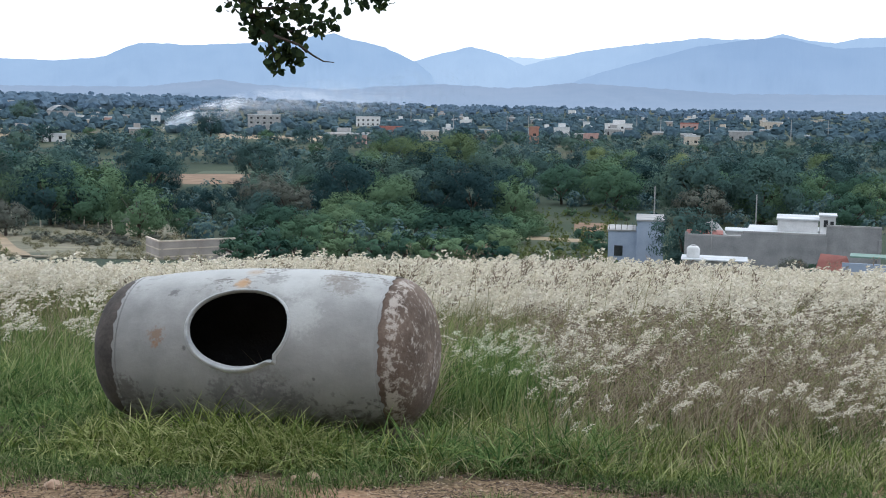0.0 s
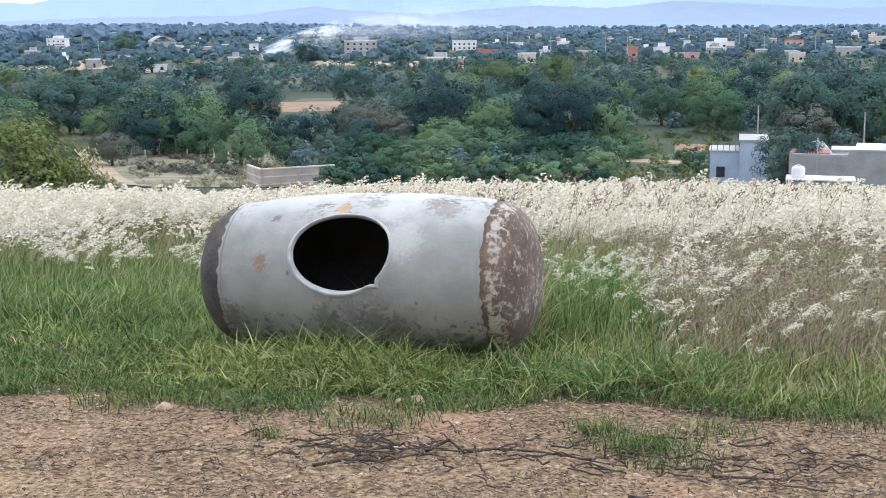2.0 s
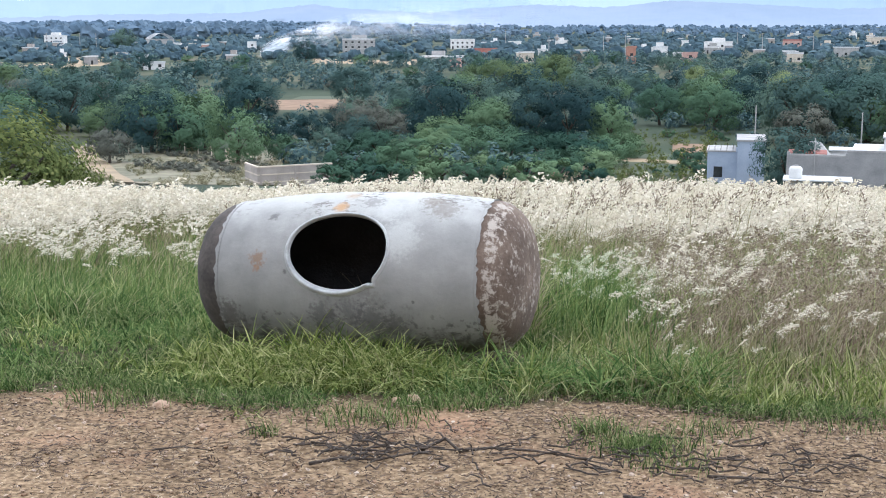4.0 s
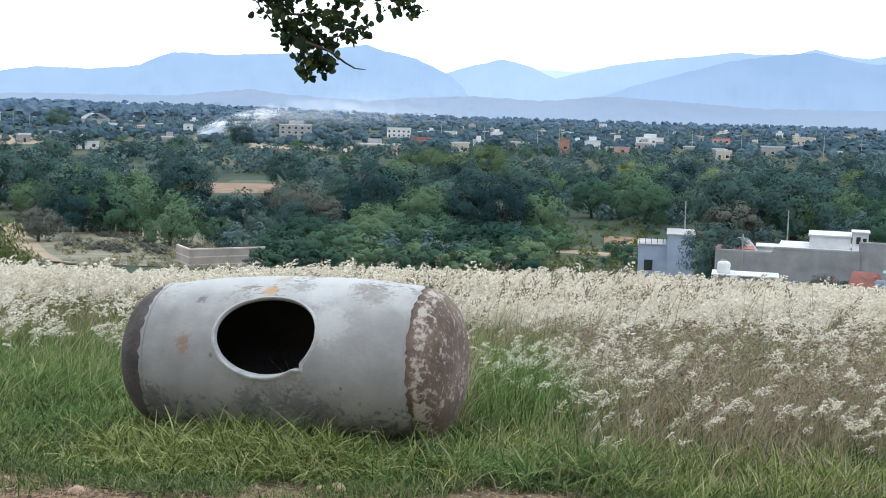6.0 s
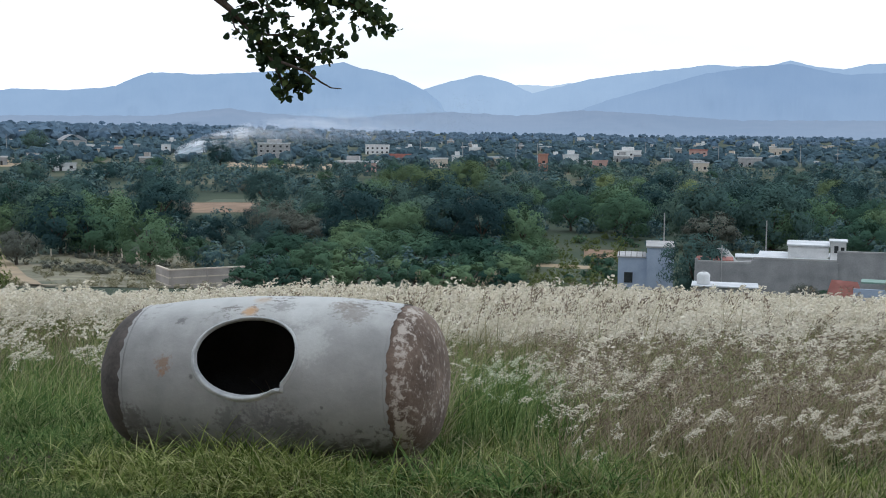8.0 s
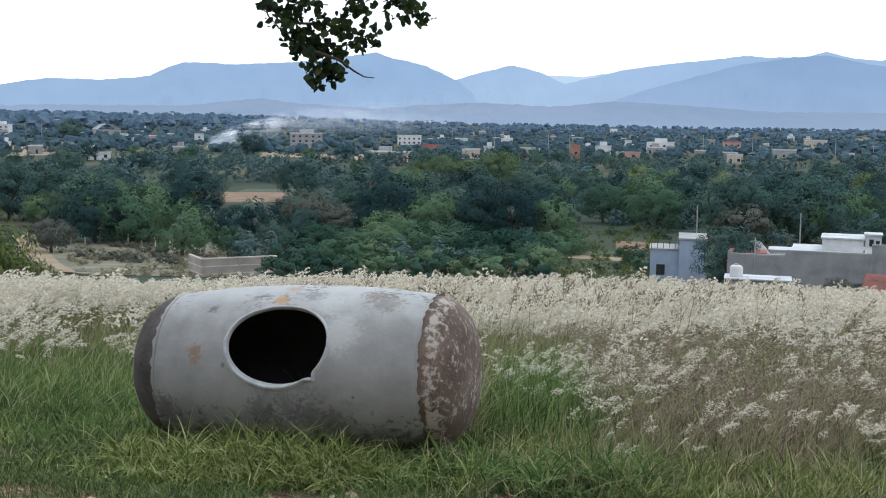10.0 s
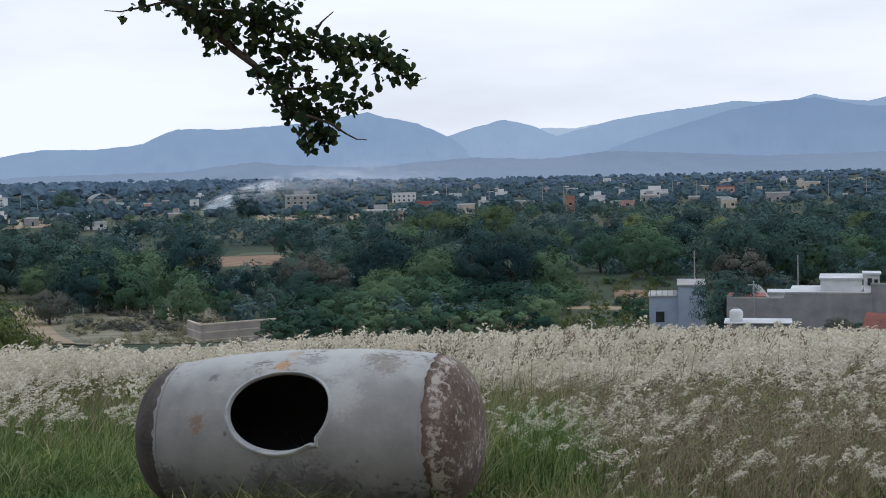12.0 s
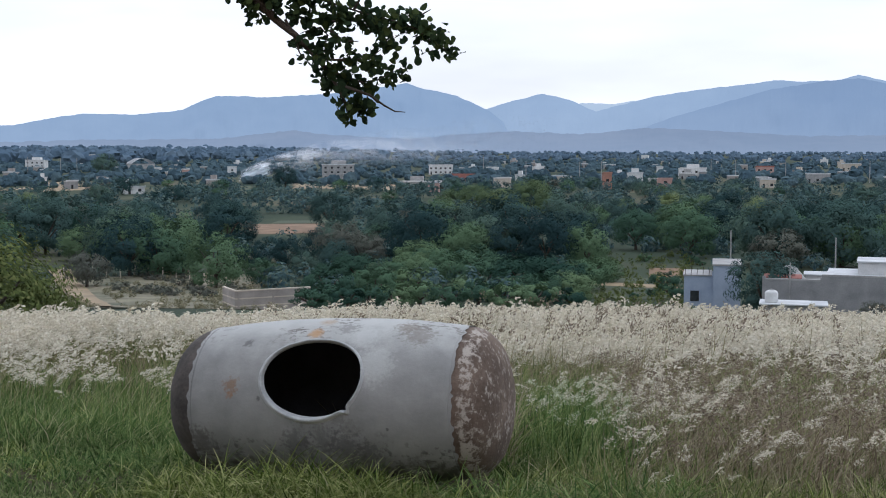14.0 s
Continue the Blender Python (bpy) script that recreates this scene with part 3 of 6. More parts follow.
plant("brow", 1, -23.2, 48, 0.70, lift=-1.35)


def far_woods():
    rng = np.random.default_rng(11)
    shapes = []
    bm = bmesh.new()
    bmesh.ops.create_icosphere(bm, subdivisions=2, radius=1.0)
    ball = np.array([p.co[:] for p in bm.verts])
    tri = np.array([[q.index for q in fc.verts] for fc in bm.faces])
    bm.free()
    for s in range(8):
        vs, fs = [], []
        for k in range(int(rng.integers(1, 3))):
            push = np.array([1 + 0.55 * noise.fractal(Vector(p * 1.6 + 7 * s + k), 0.7, 2.2, 3) for p in ball])[:, None]
            size = np.array([rng.uniform(2.4, 3.8), rng.uniform(2.4, 3.8), rng.uniform(2.2, 3.3)])
            at = np.array([rng.normal(0, 1.9), rng.normal(0, 1.9), rng.uniform(2.2, 3.2)])
            fs.append(tri + len(ball) * k)
            vs.append(ball * push * size + at)
        shapes.append((np.concatenate(vs), np.concatenate(fs)))
    fine = []
    for s in range(5):
        me = crown_mesh("far_crown", 80 + s, 9.0, 7.0, 0.0, 26, 9, 0.55, None)
        v = np.zeros(len(me.vertices) * 3)
        me.vertices.foreach_get("co", v)
        fine.append((v.reshape(-1, 3), np.arange(len(v) // 3).reshape(-1, 4)))
        bpy.data.meshes.remove(me)
    x, y = scatter(rng, 560, -28, 23, 285, 640, 0.9)
    az, d = np.degrees(np.arctan2(x, y)), np.hypot(x, y)
    keep = ~((az > -13.6) & (az < -8.0) & (d < 312)) & ~((az > -11) & (az < -4.8) & (d > 530)) & ~((az > -3.5) & (az < 1.8) & (d > 305) & (d < 365)) & ~((az < -12) & (d > 510) & (rng.uniform(0, 1, 560) < 0.6))
    x, y = x[keep], y[keep]
    v, f = strew(rng, fine, x, y, ground_z(x, y) - 0.2, rng.uniform(0.5, 0.95, len(x)), 0.02)
    tagged(mesh_ob("woods", v, f, M["mid_wood_hazed"]), "scattered green trees and bushes of the plain", "woods", kind="stuff")
    n = 430
    x, y = scatter(rng, n, -28, 23, 118, 330, 0.9)
    az, d = np.degrees(np.arctan2(x, y)), np.hypot(x, y)
    bare = (az < -12.0) & (az > -22.5) & (d < 170) | (az > 8.0) & (d < 150) | (az > 3.0) & (az < 8.6) & (d < 175) & (rng.uniform(0, 1, n) < 0.94)
    bare |= (az > -4.0) & (az < 2.2) & (d > 230)
    bare |= (az > -13.8) & (az < -8.7) & (d > 225) & (d < 325)
    x, y, d = x[~bare], y[~bare], d[~bare]
    v, f = strew(rng, fine, x, y, ground_z(x, y) - 0.2, rng.uniform(0.2, 0.42, len(x)) + 0.0006 * d, 0.02)
    tagged(mesh_ob("undergrowth", v, f, M["mid_wood_hazed"]), "low green undergrowth between the trees", "bushes", kind="stuff")
    x, y = scatter(rng, 420, -21.4, -11.0, 100, 164)
    az, d = np.degrees(np.arctan2(x, y)), np.hypot(x, y)
    clear = np.abs(az + 18.55 + 2.6 * (d - 98) / 74) > 0.75
    x, y = x[clear], y[clear]
    v, f = strew(rng, fine, x, y, ground_z(x, y), 0.04 + 0.08 * rng.uniform(0, 1, len(x)) ** 2, 0.02)
    tagged(mesh_ob("weeds", v, f, M["dry_weed"]), "dry pale weeds on the scrubby lot", "weeds", kind="stuff")
    x, y = scatter(rng, 300, 2.4, 8.8, 112, 186)
    v, f = strew(rng, fine, x, y, ground_z(x, y), 0.04 + 0.13 * rng.uniform(0, 1, 300) ** 3, 0.02)
    tagged(mesh_ob("weeds", v, f, M["crown_brow"]), "green weeds and low scrub before the blue house", "weeds", kind="stuff")
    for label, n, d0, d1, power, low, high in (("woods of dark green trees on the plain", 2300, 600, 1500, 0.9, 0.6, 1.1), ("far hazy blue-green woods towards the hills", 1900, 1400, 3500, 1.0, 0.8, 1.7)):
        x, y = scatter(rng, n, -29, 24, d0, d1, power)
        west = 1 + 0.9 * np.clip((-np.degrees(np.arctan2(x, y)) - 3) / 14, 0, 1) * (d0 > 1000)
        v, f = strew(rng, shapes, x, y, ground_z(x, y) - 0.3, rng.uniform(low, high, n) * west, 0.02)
        tagged(mesh_ob("woods", v, f, M["far_wood_hazed"] if d0 < 1000 else M["haze_wood"]), label, "woods", kind="stuff")


far_woods()
plant("dark", 1, -19.0, 880, 1.9)
plant("dark", 2, -10.85, 575, 1.25)
plant("grey", 1, 16.2, 98, 0.32)


# ---------------------------------------------------------------- buildings
PAINT = {
    "white": ((0.52, 0.53, 0.53), (0.70, 0.70, 0.69)), "grey": ((0.24, 0.24, 0.24), (0.38, 0.38, 0.37)), "beige": ((0.42, 0.37, 0.30), (0.56, 0.50, 0.42)),
    "orange": ((0.30, 0.15, 0.11), (0.38, 0.21, 0.16)), "salmon": ((0.38, 0.24, 0.21), (0.48, 0.32, 0.28)), "red": ((0.30, 0.12, 0.10), (0.40, 0.17, 0.14)),
    "blue": ((0.27, 0.33, 0.43), (0.36, 0.42, 0.52)), "block": ((0.19, 0.195, 0.20), (0.31, 0.312, 0.315)), "brick": ((0.24, 0.22, 0.205), (0.37, 0.34, 0.315)), "tin": ((0.42, 0.44, 0.46), (0.60, 0.62, 0.63)),
}
for k, (lo, hi) in PAINT.items():
    M[k] = surface("paint_" + k, lo, hi, 0.7, 0.85, 9.0, 0.2, distance=0.02)
M["dark_pane"] = surface("dark_pane", (0.02, 0.022, 0.025), (0.05, 0.055, 0.06), 1.0, 0.2, 5.0, 0.0)


def house(az, d, wide, high, paint, roof="white", turn=0.0, deep=None, tower=False):
    """A flat-roofed house: walls with real window recesses, a roof slab with its parapet, a door."""
    x, y = polar(az, d)
    deep = deep or wide * 0.6
    h = empty("house", x, y, float(ground_z(x, y)) - 0.2, -az + turn)
    bm = bmesh.new()
    box(bm, -wide / 2, wide / 2, 0, deep, 0, high)
    part("wall", bm, M[paint], h)
    bm = bmesh.new()
    box(bm, -wide / 2 - 0.25, wide / 2 + 0.25, -0.25, deep + 0.25, high, high + 0.3)
    box(bm, -wide / 2 - 0.25, wide / 2 + 0.25, -0.25, 0.0, high + 0.3, high + 0.7)
    part("roof", bm, M[roof], h)
    n = max(1, int(wide // 3.2))
    for storey in range(max(1, int(high // 2.8))):
        for i in range(n):
            cx = -wide / 2 + (i + 0.5) * wide / n
            bm = bmesh.new()
            z0 = storey * 2.8 + 1.0
            if i == 0 and storey == 0:
                box(bm, cx - 0.5, cx + 0.5, -0.04, 0.1, 0, 2.1)
                part("door", bm, M["dark_pane"], h)
                continue
            box(bm, cx - 0.65, cx + 0.65, -0.03, 0.1, z0, min(z0 + 1.2, high - 0.3))
            win = part("window", bm, M["dark_pane"], h)
            bm = bmesh.new()
            box(bm, cx - 0.75, cx + 0.75, -0.14, -0.03, z0 - 0.12, z0)
            part("sill", bm, M["white"], win)
    if tower:
        bm = bmesh.new()
        box(bm, -wide * 0.2, wide * 0.25, deep * 0.3, deep * 0.8, high + 0.3, high + 2.6)
        part("stair_tower", bm, M[paint], h)
    return tagged(h, f"{paint} flat-roofed village house among trees", "house", "houses of the village")


VILLAGE = [
    (-22.0, 1054, 15.7, 8.3, "white", "white"), (-19.7, 1450, 16.0, 10.0, "beige", "tin"), (-17.7, 503, 8.2, 1.9, "white", "tin"), (-18.2, 627, 5.2, 2.2, "white", "tin"),
    (-15.4, 821, 4.6, 3.6, "salmon", "white"), (-13.3, 846, 5.9, 5.5, "white", "tin"), (-8.4, 735, 19.1, 8.0, "grey", "tin"), (-3.6, 846, 16.5, 5.5, "white", "white"),
    (-2.5, 690, 13.1, 3.3, "red", "red"), (-4.8, 558, 13.0, 3.1, "grey", "white"), (-3.95, 522, 4.8, 3.4, "salmon", "tin"), (-1.2, 834, 7.7, 4.6, "white", "white"),
    (0.1, 673, 5.0, 3.7, "white", "tin"), (2.0, 653, 9.1, 3.6, "beige", "tin"), (4.2, 553, 3.9, 6.7, "orange", "orange"), (5.5, 657, 7.6, 4.3, "white", "tin"),
    (6.85, 529, 5.9, 4.9, "salmon", "salmon"), (6.3, 552, 4.1, 4.6, "white", "white"), (8.1, 745, 15.6, 5.5, "white", "white"), (11.3, 821, 11.4, 5.7, "salmon", "red"),
    (13.6, 677, 12.6, 3.8, "grey", "tin"), (13.85, 1255, 7.0, 6.0, "white", "white"), (15.0, 1034, 14.4, 4.5, "beige", "tin"), (5.9, 1600, 9.0, 7.0, "white", "white"),
]
for i, (az, d, w, hgt, paint, roof) in enumerate(VILLAGE):
    house(az, d, w, hgt + 0.8, paint, roof, (i * 37) % 40 - 20, tower=(i % 3 == 0 and hgt > 3))
rng_h = random.Random(21)
for i in range(66):
    az, d = rng_h.choice((rng_h.uniform(-25, -12), rng_h.uniform(-6, 19), rng_h.uniform(0, 19))), rng_h.uniform(560, 1500)
    house(az, d, rng_h.uniform(3.5, 8.5), rng_h.uniform(2.6, 4.8), rng_h.choice(("white", "white", "grey", "beige", "beige", "brick", "block")), rng_h.choice(("tin", "white", "grey", "tin")), rng_h.uniform(-35, 35), tower=rng_h.random() < 0.3)


def vault_shed(az, d, wide, high):
    x, y = polar(az, d)
    s = empty("shed", x, y, float(ground_z(x, y)), -az + 15)
    bm = bmesh.new()
    arc = [(-wide / 2 + wide * i / 12, high * 0.6 + high * 0.4 * math.sin(math.pi * i / 12)) for i in range(13)]
    front = [bm.verts.new((a, -0.5, b)) for a, b in arc]
    rear = [bm.verts.new((a, wide * 0.9, b)) for a, b in arc]
    for i in range(12):
        bm.faces.new((front[i], front[i + 1], rear[i + 1], rear[i]))
    bmesh.ops.solidify(bm, geom=bm.faces[:], thickness=0.3)
    part("roof", bm, M["tin"], s)
    bm = bmesh.new()
    box(bm, -wide / 2, wide / 2, 0.2, wide * 0.8, 0, high * 0.58)
    part("wall", bm, M["grey"], s)
    return tagged(s, "grey shed with a curved metal roof", "shed")


vault_shed(-17.3, 980, 18.5, 10.5)


def pole(az, d, high, r=0.11, arms=1):
    x, y = polar(az, d)
    p = empty("utility_pole", x, y, float(ground_z(x, y)), -az)
    bm = bmesh.new()
    tube(bm, [(0, 0, -0.3), (0.02, 0, high * 0.5), (0, 0, high)], [r * 1.2, r, r * 0.8], 7)
    part("post", bm, M["grey"], p)
    for k in range(arms):
        bm = bmesh.new()
        box(bm, -0.8, 0.8, -0.05, 0.05, high - 0.5 - 0.6 * k, high - 0.38 - 0.6 * k)
        part("crossarm", bm, M["bark"], p)
    return tagged(p, "concrete utility pole standing among houses", "utility pole", "utility poles")


pole(14.45, 150, 4.9, 0.085, 0)
pole(9.85, 150, 5.8, 0.085, 0)
pole(12.5, 106, 4.6, 0.055, 0)
for az, d in ((0.4, 600), (-20.9, 900), (-20.2, 900), (3.9, 640), (2.9, 640), (-1.6, 800), (8.9, 800), (10.0, 700), (12.2, 760), (15.8, 700), (17.4, 720), (-22.3, 900)):
    pole(az, d, 12.0, 0.2, 1)


# ---- the compound to the east, at the foot of the slope
def blue_house():
    x, y = polar(9.0, 116)
    h = empty("house", x, y, float(ground_z(x, y)) - 0.3, -9.0)
    bm = bmesh.new()
    box(bm, 0.2, 2.7, 0.0, 6.0, 0, 4.35)
    part("wall", bm, M["blue"], h, "blue-grey plastered two-storey wall")
    bm = bmesh.new()
    box(bm, -2.5, 0.197, 0.6, 5.4, 0, 3.3)
    part("wall", bm, M["blue"], h, "lower blue-grey plastered wing")
    bm = bmesh.new()
    box(bm, 0.1, 2.8, -0.1, 6.1, 4.353, 4.5)
    part("roof", bm, M["grey"], h)
    bm = bmesh.new()
    box(bm, -2.6, 0.095, 0.5, 5.5, 3.303, 3.42)
    part("roof", bm, M["grey"], h)
    for i in range(5):
        bm = bmesh.new()
        tube(bm, [(-2.4 + i * 0.55, 0.7, 3.4), (-2.38 + i * 0.55, 0.7, 4.0 + 0.15 * (i % 2))], [0.03, 0.02], 5)
        part("rebar", bm, M["bark"], h, "bare steel starter bar")
    bm = bmesh.new()
    box(bm, -1.9, -1.1, 0.56, 0.7, 0.9, 1.9)
    part("window", bm, M["dark_pane"], h)
    tagged(h, "blue-grey plastered house with a flat roof", "house")


def compound():
    def at(az, d):
        x, y = polar(az, d)
        return x, y, float(ground_z(x, y)) - 0.3
    # long grey block wall with stepped top
    w = empty("block_wall", *at(15.3, 106), -15.3)
    for x0, x1, z1, y0 in ((-7.3, -2.6, 3.2, 0.0), (-2.597, 4.2, 3.65, 0.0), (4.203, 8.6, 4.4, 0.3)):
        bm = bmesh.new()
        box(bm, x0, x1, y0, y0 + 0.2, 0, z1)
        part("panel", bm, M["block"], w, "bare grey concrete block panel")
        bm = bmesh.new()
        box(bm, x0, x1 - 0.004, y0 - 0.03, y0 + 0.23, z1, z1 + 0.14)
        part("coping", bm, M["grey"], w)
    for x0 in (-7.3, -2.6, 0.9, 4.2, 8.5):
        bm = bmesh.new()
        box(bm, x0 - 0.12, x0 + 0.12, -0.06, 0.2, 0, 3.5)
        part("pillar", bm, M["block"], w)
    tagged(w, "long unpainted grey concrete block wall", "wall")
    # white house behind it
    h = empty("house", *at(16.4, 111), -16.4)
    for x0, x1, y0, y1, z1 in ((-4.4, 2.6, 0, 6, 3.45), (-1.9, 1.55, 0.6, 5, 4.65), (1.7, 3.0, 0.3, 2.5, 5.1)):
        bm = bmesh.new()
        box(bm, x0, x1, y0, y1, 0, z1, 0.03)
        part("wall", bm, M["white"], h, "whitewashed wall")
        bm = bmesh.new()
        box(bm, x0 - 0.12, x1 + 0.12, y0 - 0.12, y1 + 0.12, z1 + 0.003, z1 + 0.14)
        part("roof", bm, M["tin"], h)
    bm = bmesh.new()
    box(bm, 2.0, 2.35, 0.2, 0.4, 4.2, 4.8)
    part("window", bm, M["dark_pane"], h)
    bm = bmesh.new()
    box(bm, 2.55, 2.85, 0.2, 0.4, 4.3, 4.7)
    part("window", bm, M["dark_pane"], h)
    tagged(h, "white flat-roofed house behind a block wall", "house")
    # low red-roofed shed and white sheet wall behind the block wall
    s = empty("shed", *at(12.3, 109), -12.3)
    bm = bmesh.new()
    box(bm, -1.6, 1.2, 0, 2.5, 0, 3.5)
    part("wall", bm, M["brick"], s)
    bm = bmesh.new()
    box(bm, -1.8, 1.4, -0.3, 2.7, 3.503, 3.62)
    part("roof", bm, M["red"], s, "rusty red metal sheet")
    tagged(s, "low shed with a rusty red roof", "shed")
    s = empty("shed", *at(13.75, 109), -13.75)
    bm = bmesh.new()
    box(bm, -1.1, 1.1, 0, 2.5, 0, 3.75)
    part("wall", bm, M["white"], s)
    bm = bmesh.new()
    box(bm, -1.25, 1.25, -0.2, 2.7, 3.753, 3.85)
    part("roof", bm, M["tin"], s)
    tagged(s, "white walled shed with a flat roof", "shed")
    # water tank on its low roof
    t = empty("shed", *at(12.6, 100), -12.6)
    bm = bmesh.new()
    box(bm, -2.2, 2.6, 0, 2.5, 0, 1.5)
    part("wall", bm, M["grey"], t)
    bm = bmesh.new()
    box(bm, -2.5, 2.8, -0.3, 2.7, 1.503, 1.6)
    part("roof", bm, M["tin"], t, "pale corrugated metal sheet")
    tagged(t, "low shed with a pale metal roof", "shed")
    x, y, z = at(11.85, 99.7)
    k = empty("water_tank", x, y + 1.2, z + 1.6, 0)
    bm = bmesh.new()
    tube(bm, [(0, 0, 0), (0, 0, 0.06), (0, 0, 0.75), (0, 0, 0.9), (0, 0, 0.98)], [0.5, 0.53, 0.53, 0.42, 0.2], 16)
    part("body", bm, M["white"], k, smooth=True)
    bm = bmesh.new()
    tube(bm, [(0, 0, 0.97), (0, 0, 1.05)], [0.22, 0.2], 12)
    part("lid", bm, M["grey"], k)
    tagged(k, "white plastic water tank on a shed roof", "water tank")
    # red tarpaulin roof and pale wall beside it
    r = empty("lean_to", *at(17.9, 95), -17.9)
    bm = bmesh.new()
    v = [bm.verts.new(p) for p in ((-1.2, 0, 1.2), (1.6, 0, 0.95), (1.0, 2.4, 2.0), (-0.9, 2.4, 2.1), (0.1, 1.0, 1.7))]
    for a, b in ((0, 1), (1, 2), (2, 3), (3, 0)):
        bm.faces.new((v[a], v[b], v[4]))
    bmesh.ops.solidify(bm, geom=bm.faces[:], thickness=0.05)
    part("tarpaulin", bm, M["red"], r)
    for px, py in ((-1.3, 0.2), (1.4, 0.2), (-0.9, 2.2), (0.9, 2.2)):
        bm = bmesh.new()
        tube(bm, [(px, py, 0), (px, py, 1.2 + 0.5 * py / 2)], [0.05, 0.05], 6)
        part("post", bm, M["bark"], r)
    tagged(r, "sagging red tarpaulin roof on wooden posts", "shelter")
    g = empty("house", *at(19.6, 94), -19.6)
    bm = bmesh.new()
    box(bm, -2.1, 3.5, 0, 0.2, 0, 1.7)
    part("wall", bm, M["blue"], g, "low pale blue wall")
    bm = bmesh.new()
    box(bm, -1.6, 1.2, 1.0, 3, 2.0, 2.12)
    part("awning", bm, M["crown_green_sheet"], g, "faded green sheet awning")
    bm = bmesh.new()
    box(bm, 1.4, 3.8, 0.8, 4, 0, 3.1)
    part("wall", bm, M["white"], g, "whitewashed wall")
    bm = bmesh.new()
    box(bm, 1.7, 2.2, 0.74, 0.9, 1.3, 2.4)
    part("window", bm, M["dark_pane"], g)
    tagged(g, "small pale house with a green awning", "house")
    # pointed thatch roof between the trees
    c = empty("hut", *at(12.5, 124), -12.5)
    bm = bmesh.new()
    tube(bm, [(0, 0, 2.6), (0, 0, 3.9)], [1.6, 0.5], 10)
    part("roof", bm, M["grey"], c)
    bm = bmesh.new()
    tube(bm, [(0, 0, 0), (0, 0, 2.6)], [1.1, 1.1], 10)
    part("wall", bm, M["brick"], c)
    tagged(c, "small hut with a grey hipped roof", "hut")


M["crown_green_sheet"] = surface("green_sheet", (0.12, 0.21, 0.17), (0.18, 0.28, 0.23), 0.8, 0.6, 8, 0.1)
blue_house()
compound()


def block_lot():
    """Two walls of an unfinished lot of pale blocks at the foot of the slope."""
    x, y = polar(-13.15, 111)
    w = empty("block_wall", x, y, -13.45, 30)
    for n, (x0, x1, y0, y1) in enumerate(((0, 7.0, 0, 0.2), (-0.2, -0.003, 0, 4))):
        bm = bmesh.new()
        box(bm, x0, x1, y0, y1, 0, 2.15)
        part("wall", bm, M["brick"], w, "pale grey-pink block wall")
        for z in (0.75, 1.45, 2.153):
            bm = bmesh.new()
            box(bm, x0 - 0.02, x1 + 0.02, y0 - 0.03, y1 + 0.03, z, z + 0.11)
            part("ring_beam", bm, M["beige"], w)
    for i in range(3):
        bm = bmesh.new()
        box(bm, i * 3.3 + 0.01, i * 3.3 + 0.18, -0.035, 0.0, 0, 2.15)
        part("pillar", bm, M["brick"], w)
    tagged(w, "unfinished corner wall of pale concrete blocks", "wall")


block_lot()


def fence_posts():
    r = random.Random(4)
    for i in range(11):
        az, d = -20.9 + i * 0.62, 166 - 1.2 * i + r.uniform(-4, 4)
        x, y = polar(az, d)
        p = bmesh.new()
        tube(p, [(0, 0, -0.2), (0.05, 0, 0.9), (0.02, 0.03, 1.1 + r.uniform(0, 0.5))], [0.10, 0.09, 0.07], 6)
        ob = part("fence_post", p, M["beige"], None)
        ob.matrix_basis = pose(x, y, float(ground_z(x, y)), 0, r.uniform(-4, 4), 0)
        tagged(ob, "weathered pale wooden fence post by the lot", "fence post", "posts of the lot's fence")


fence_posts()


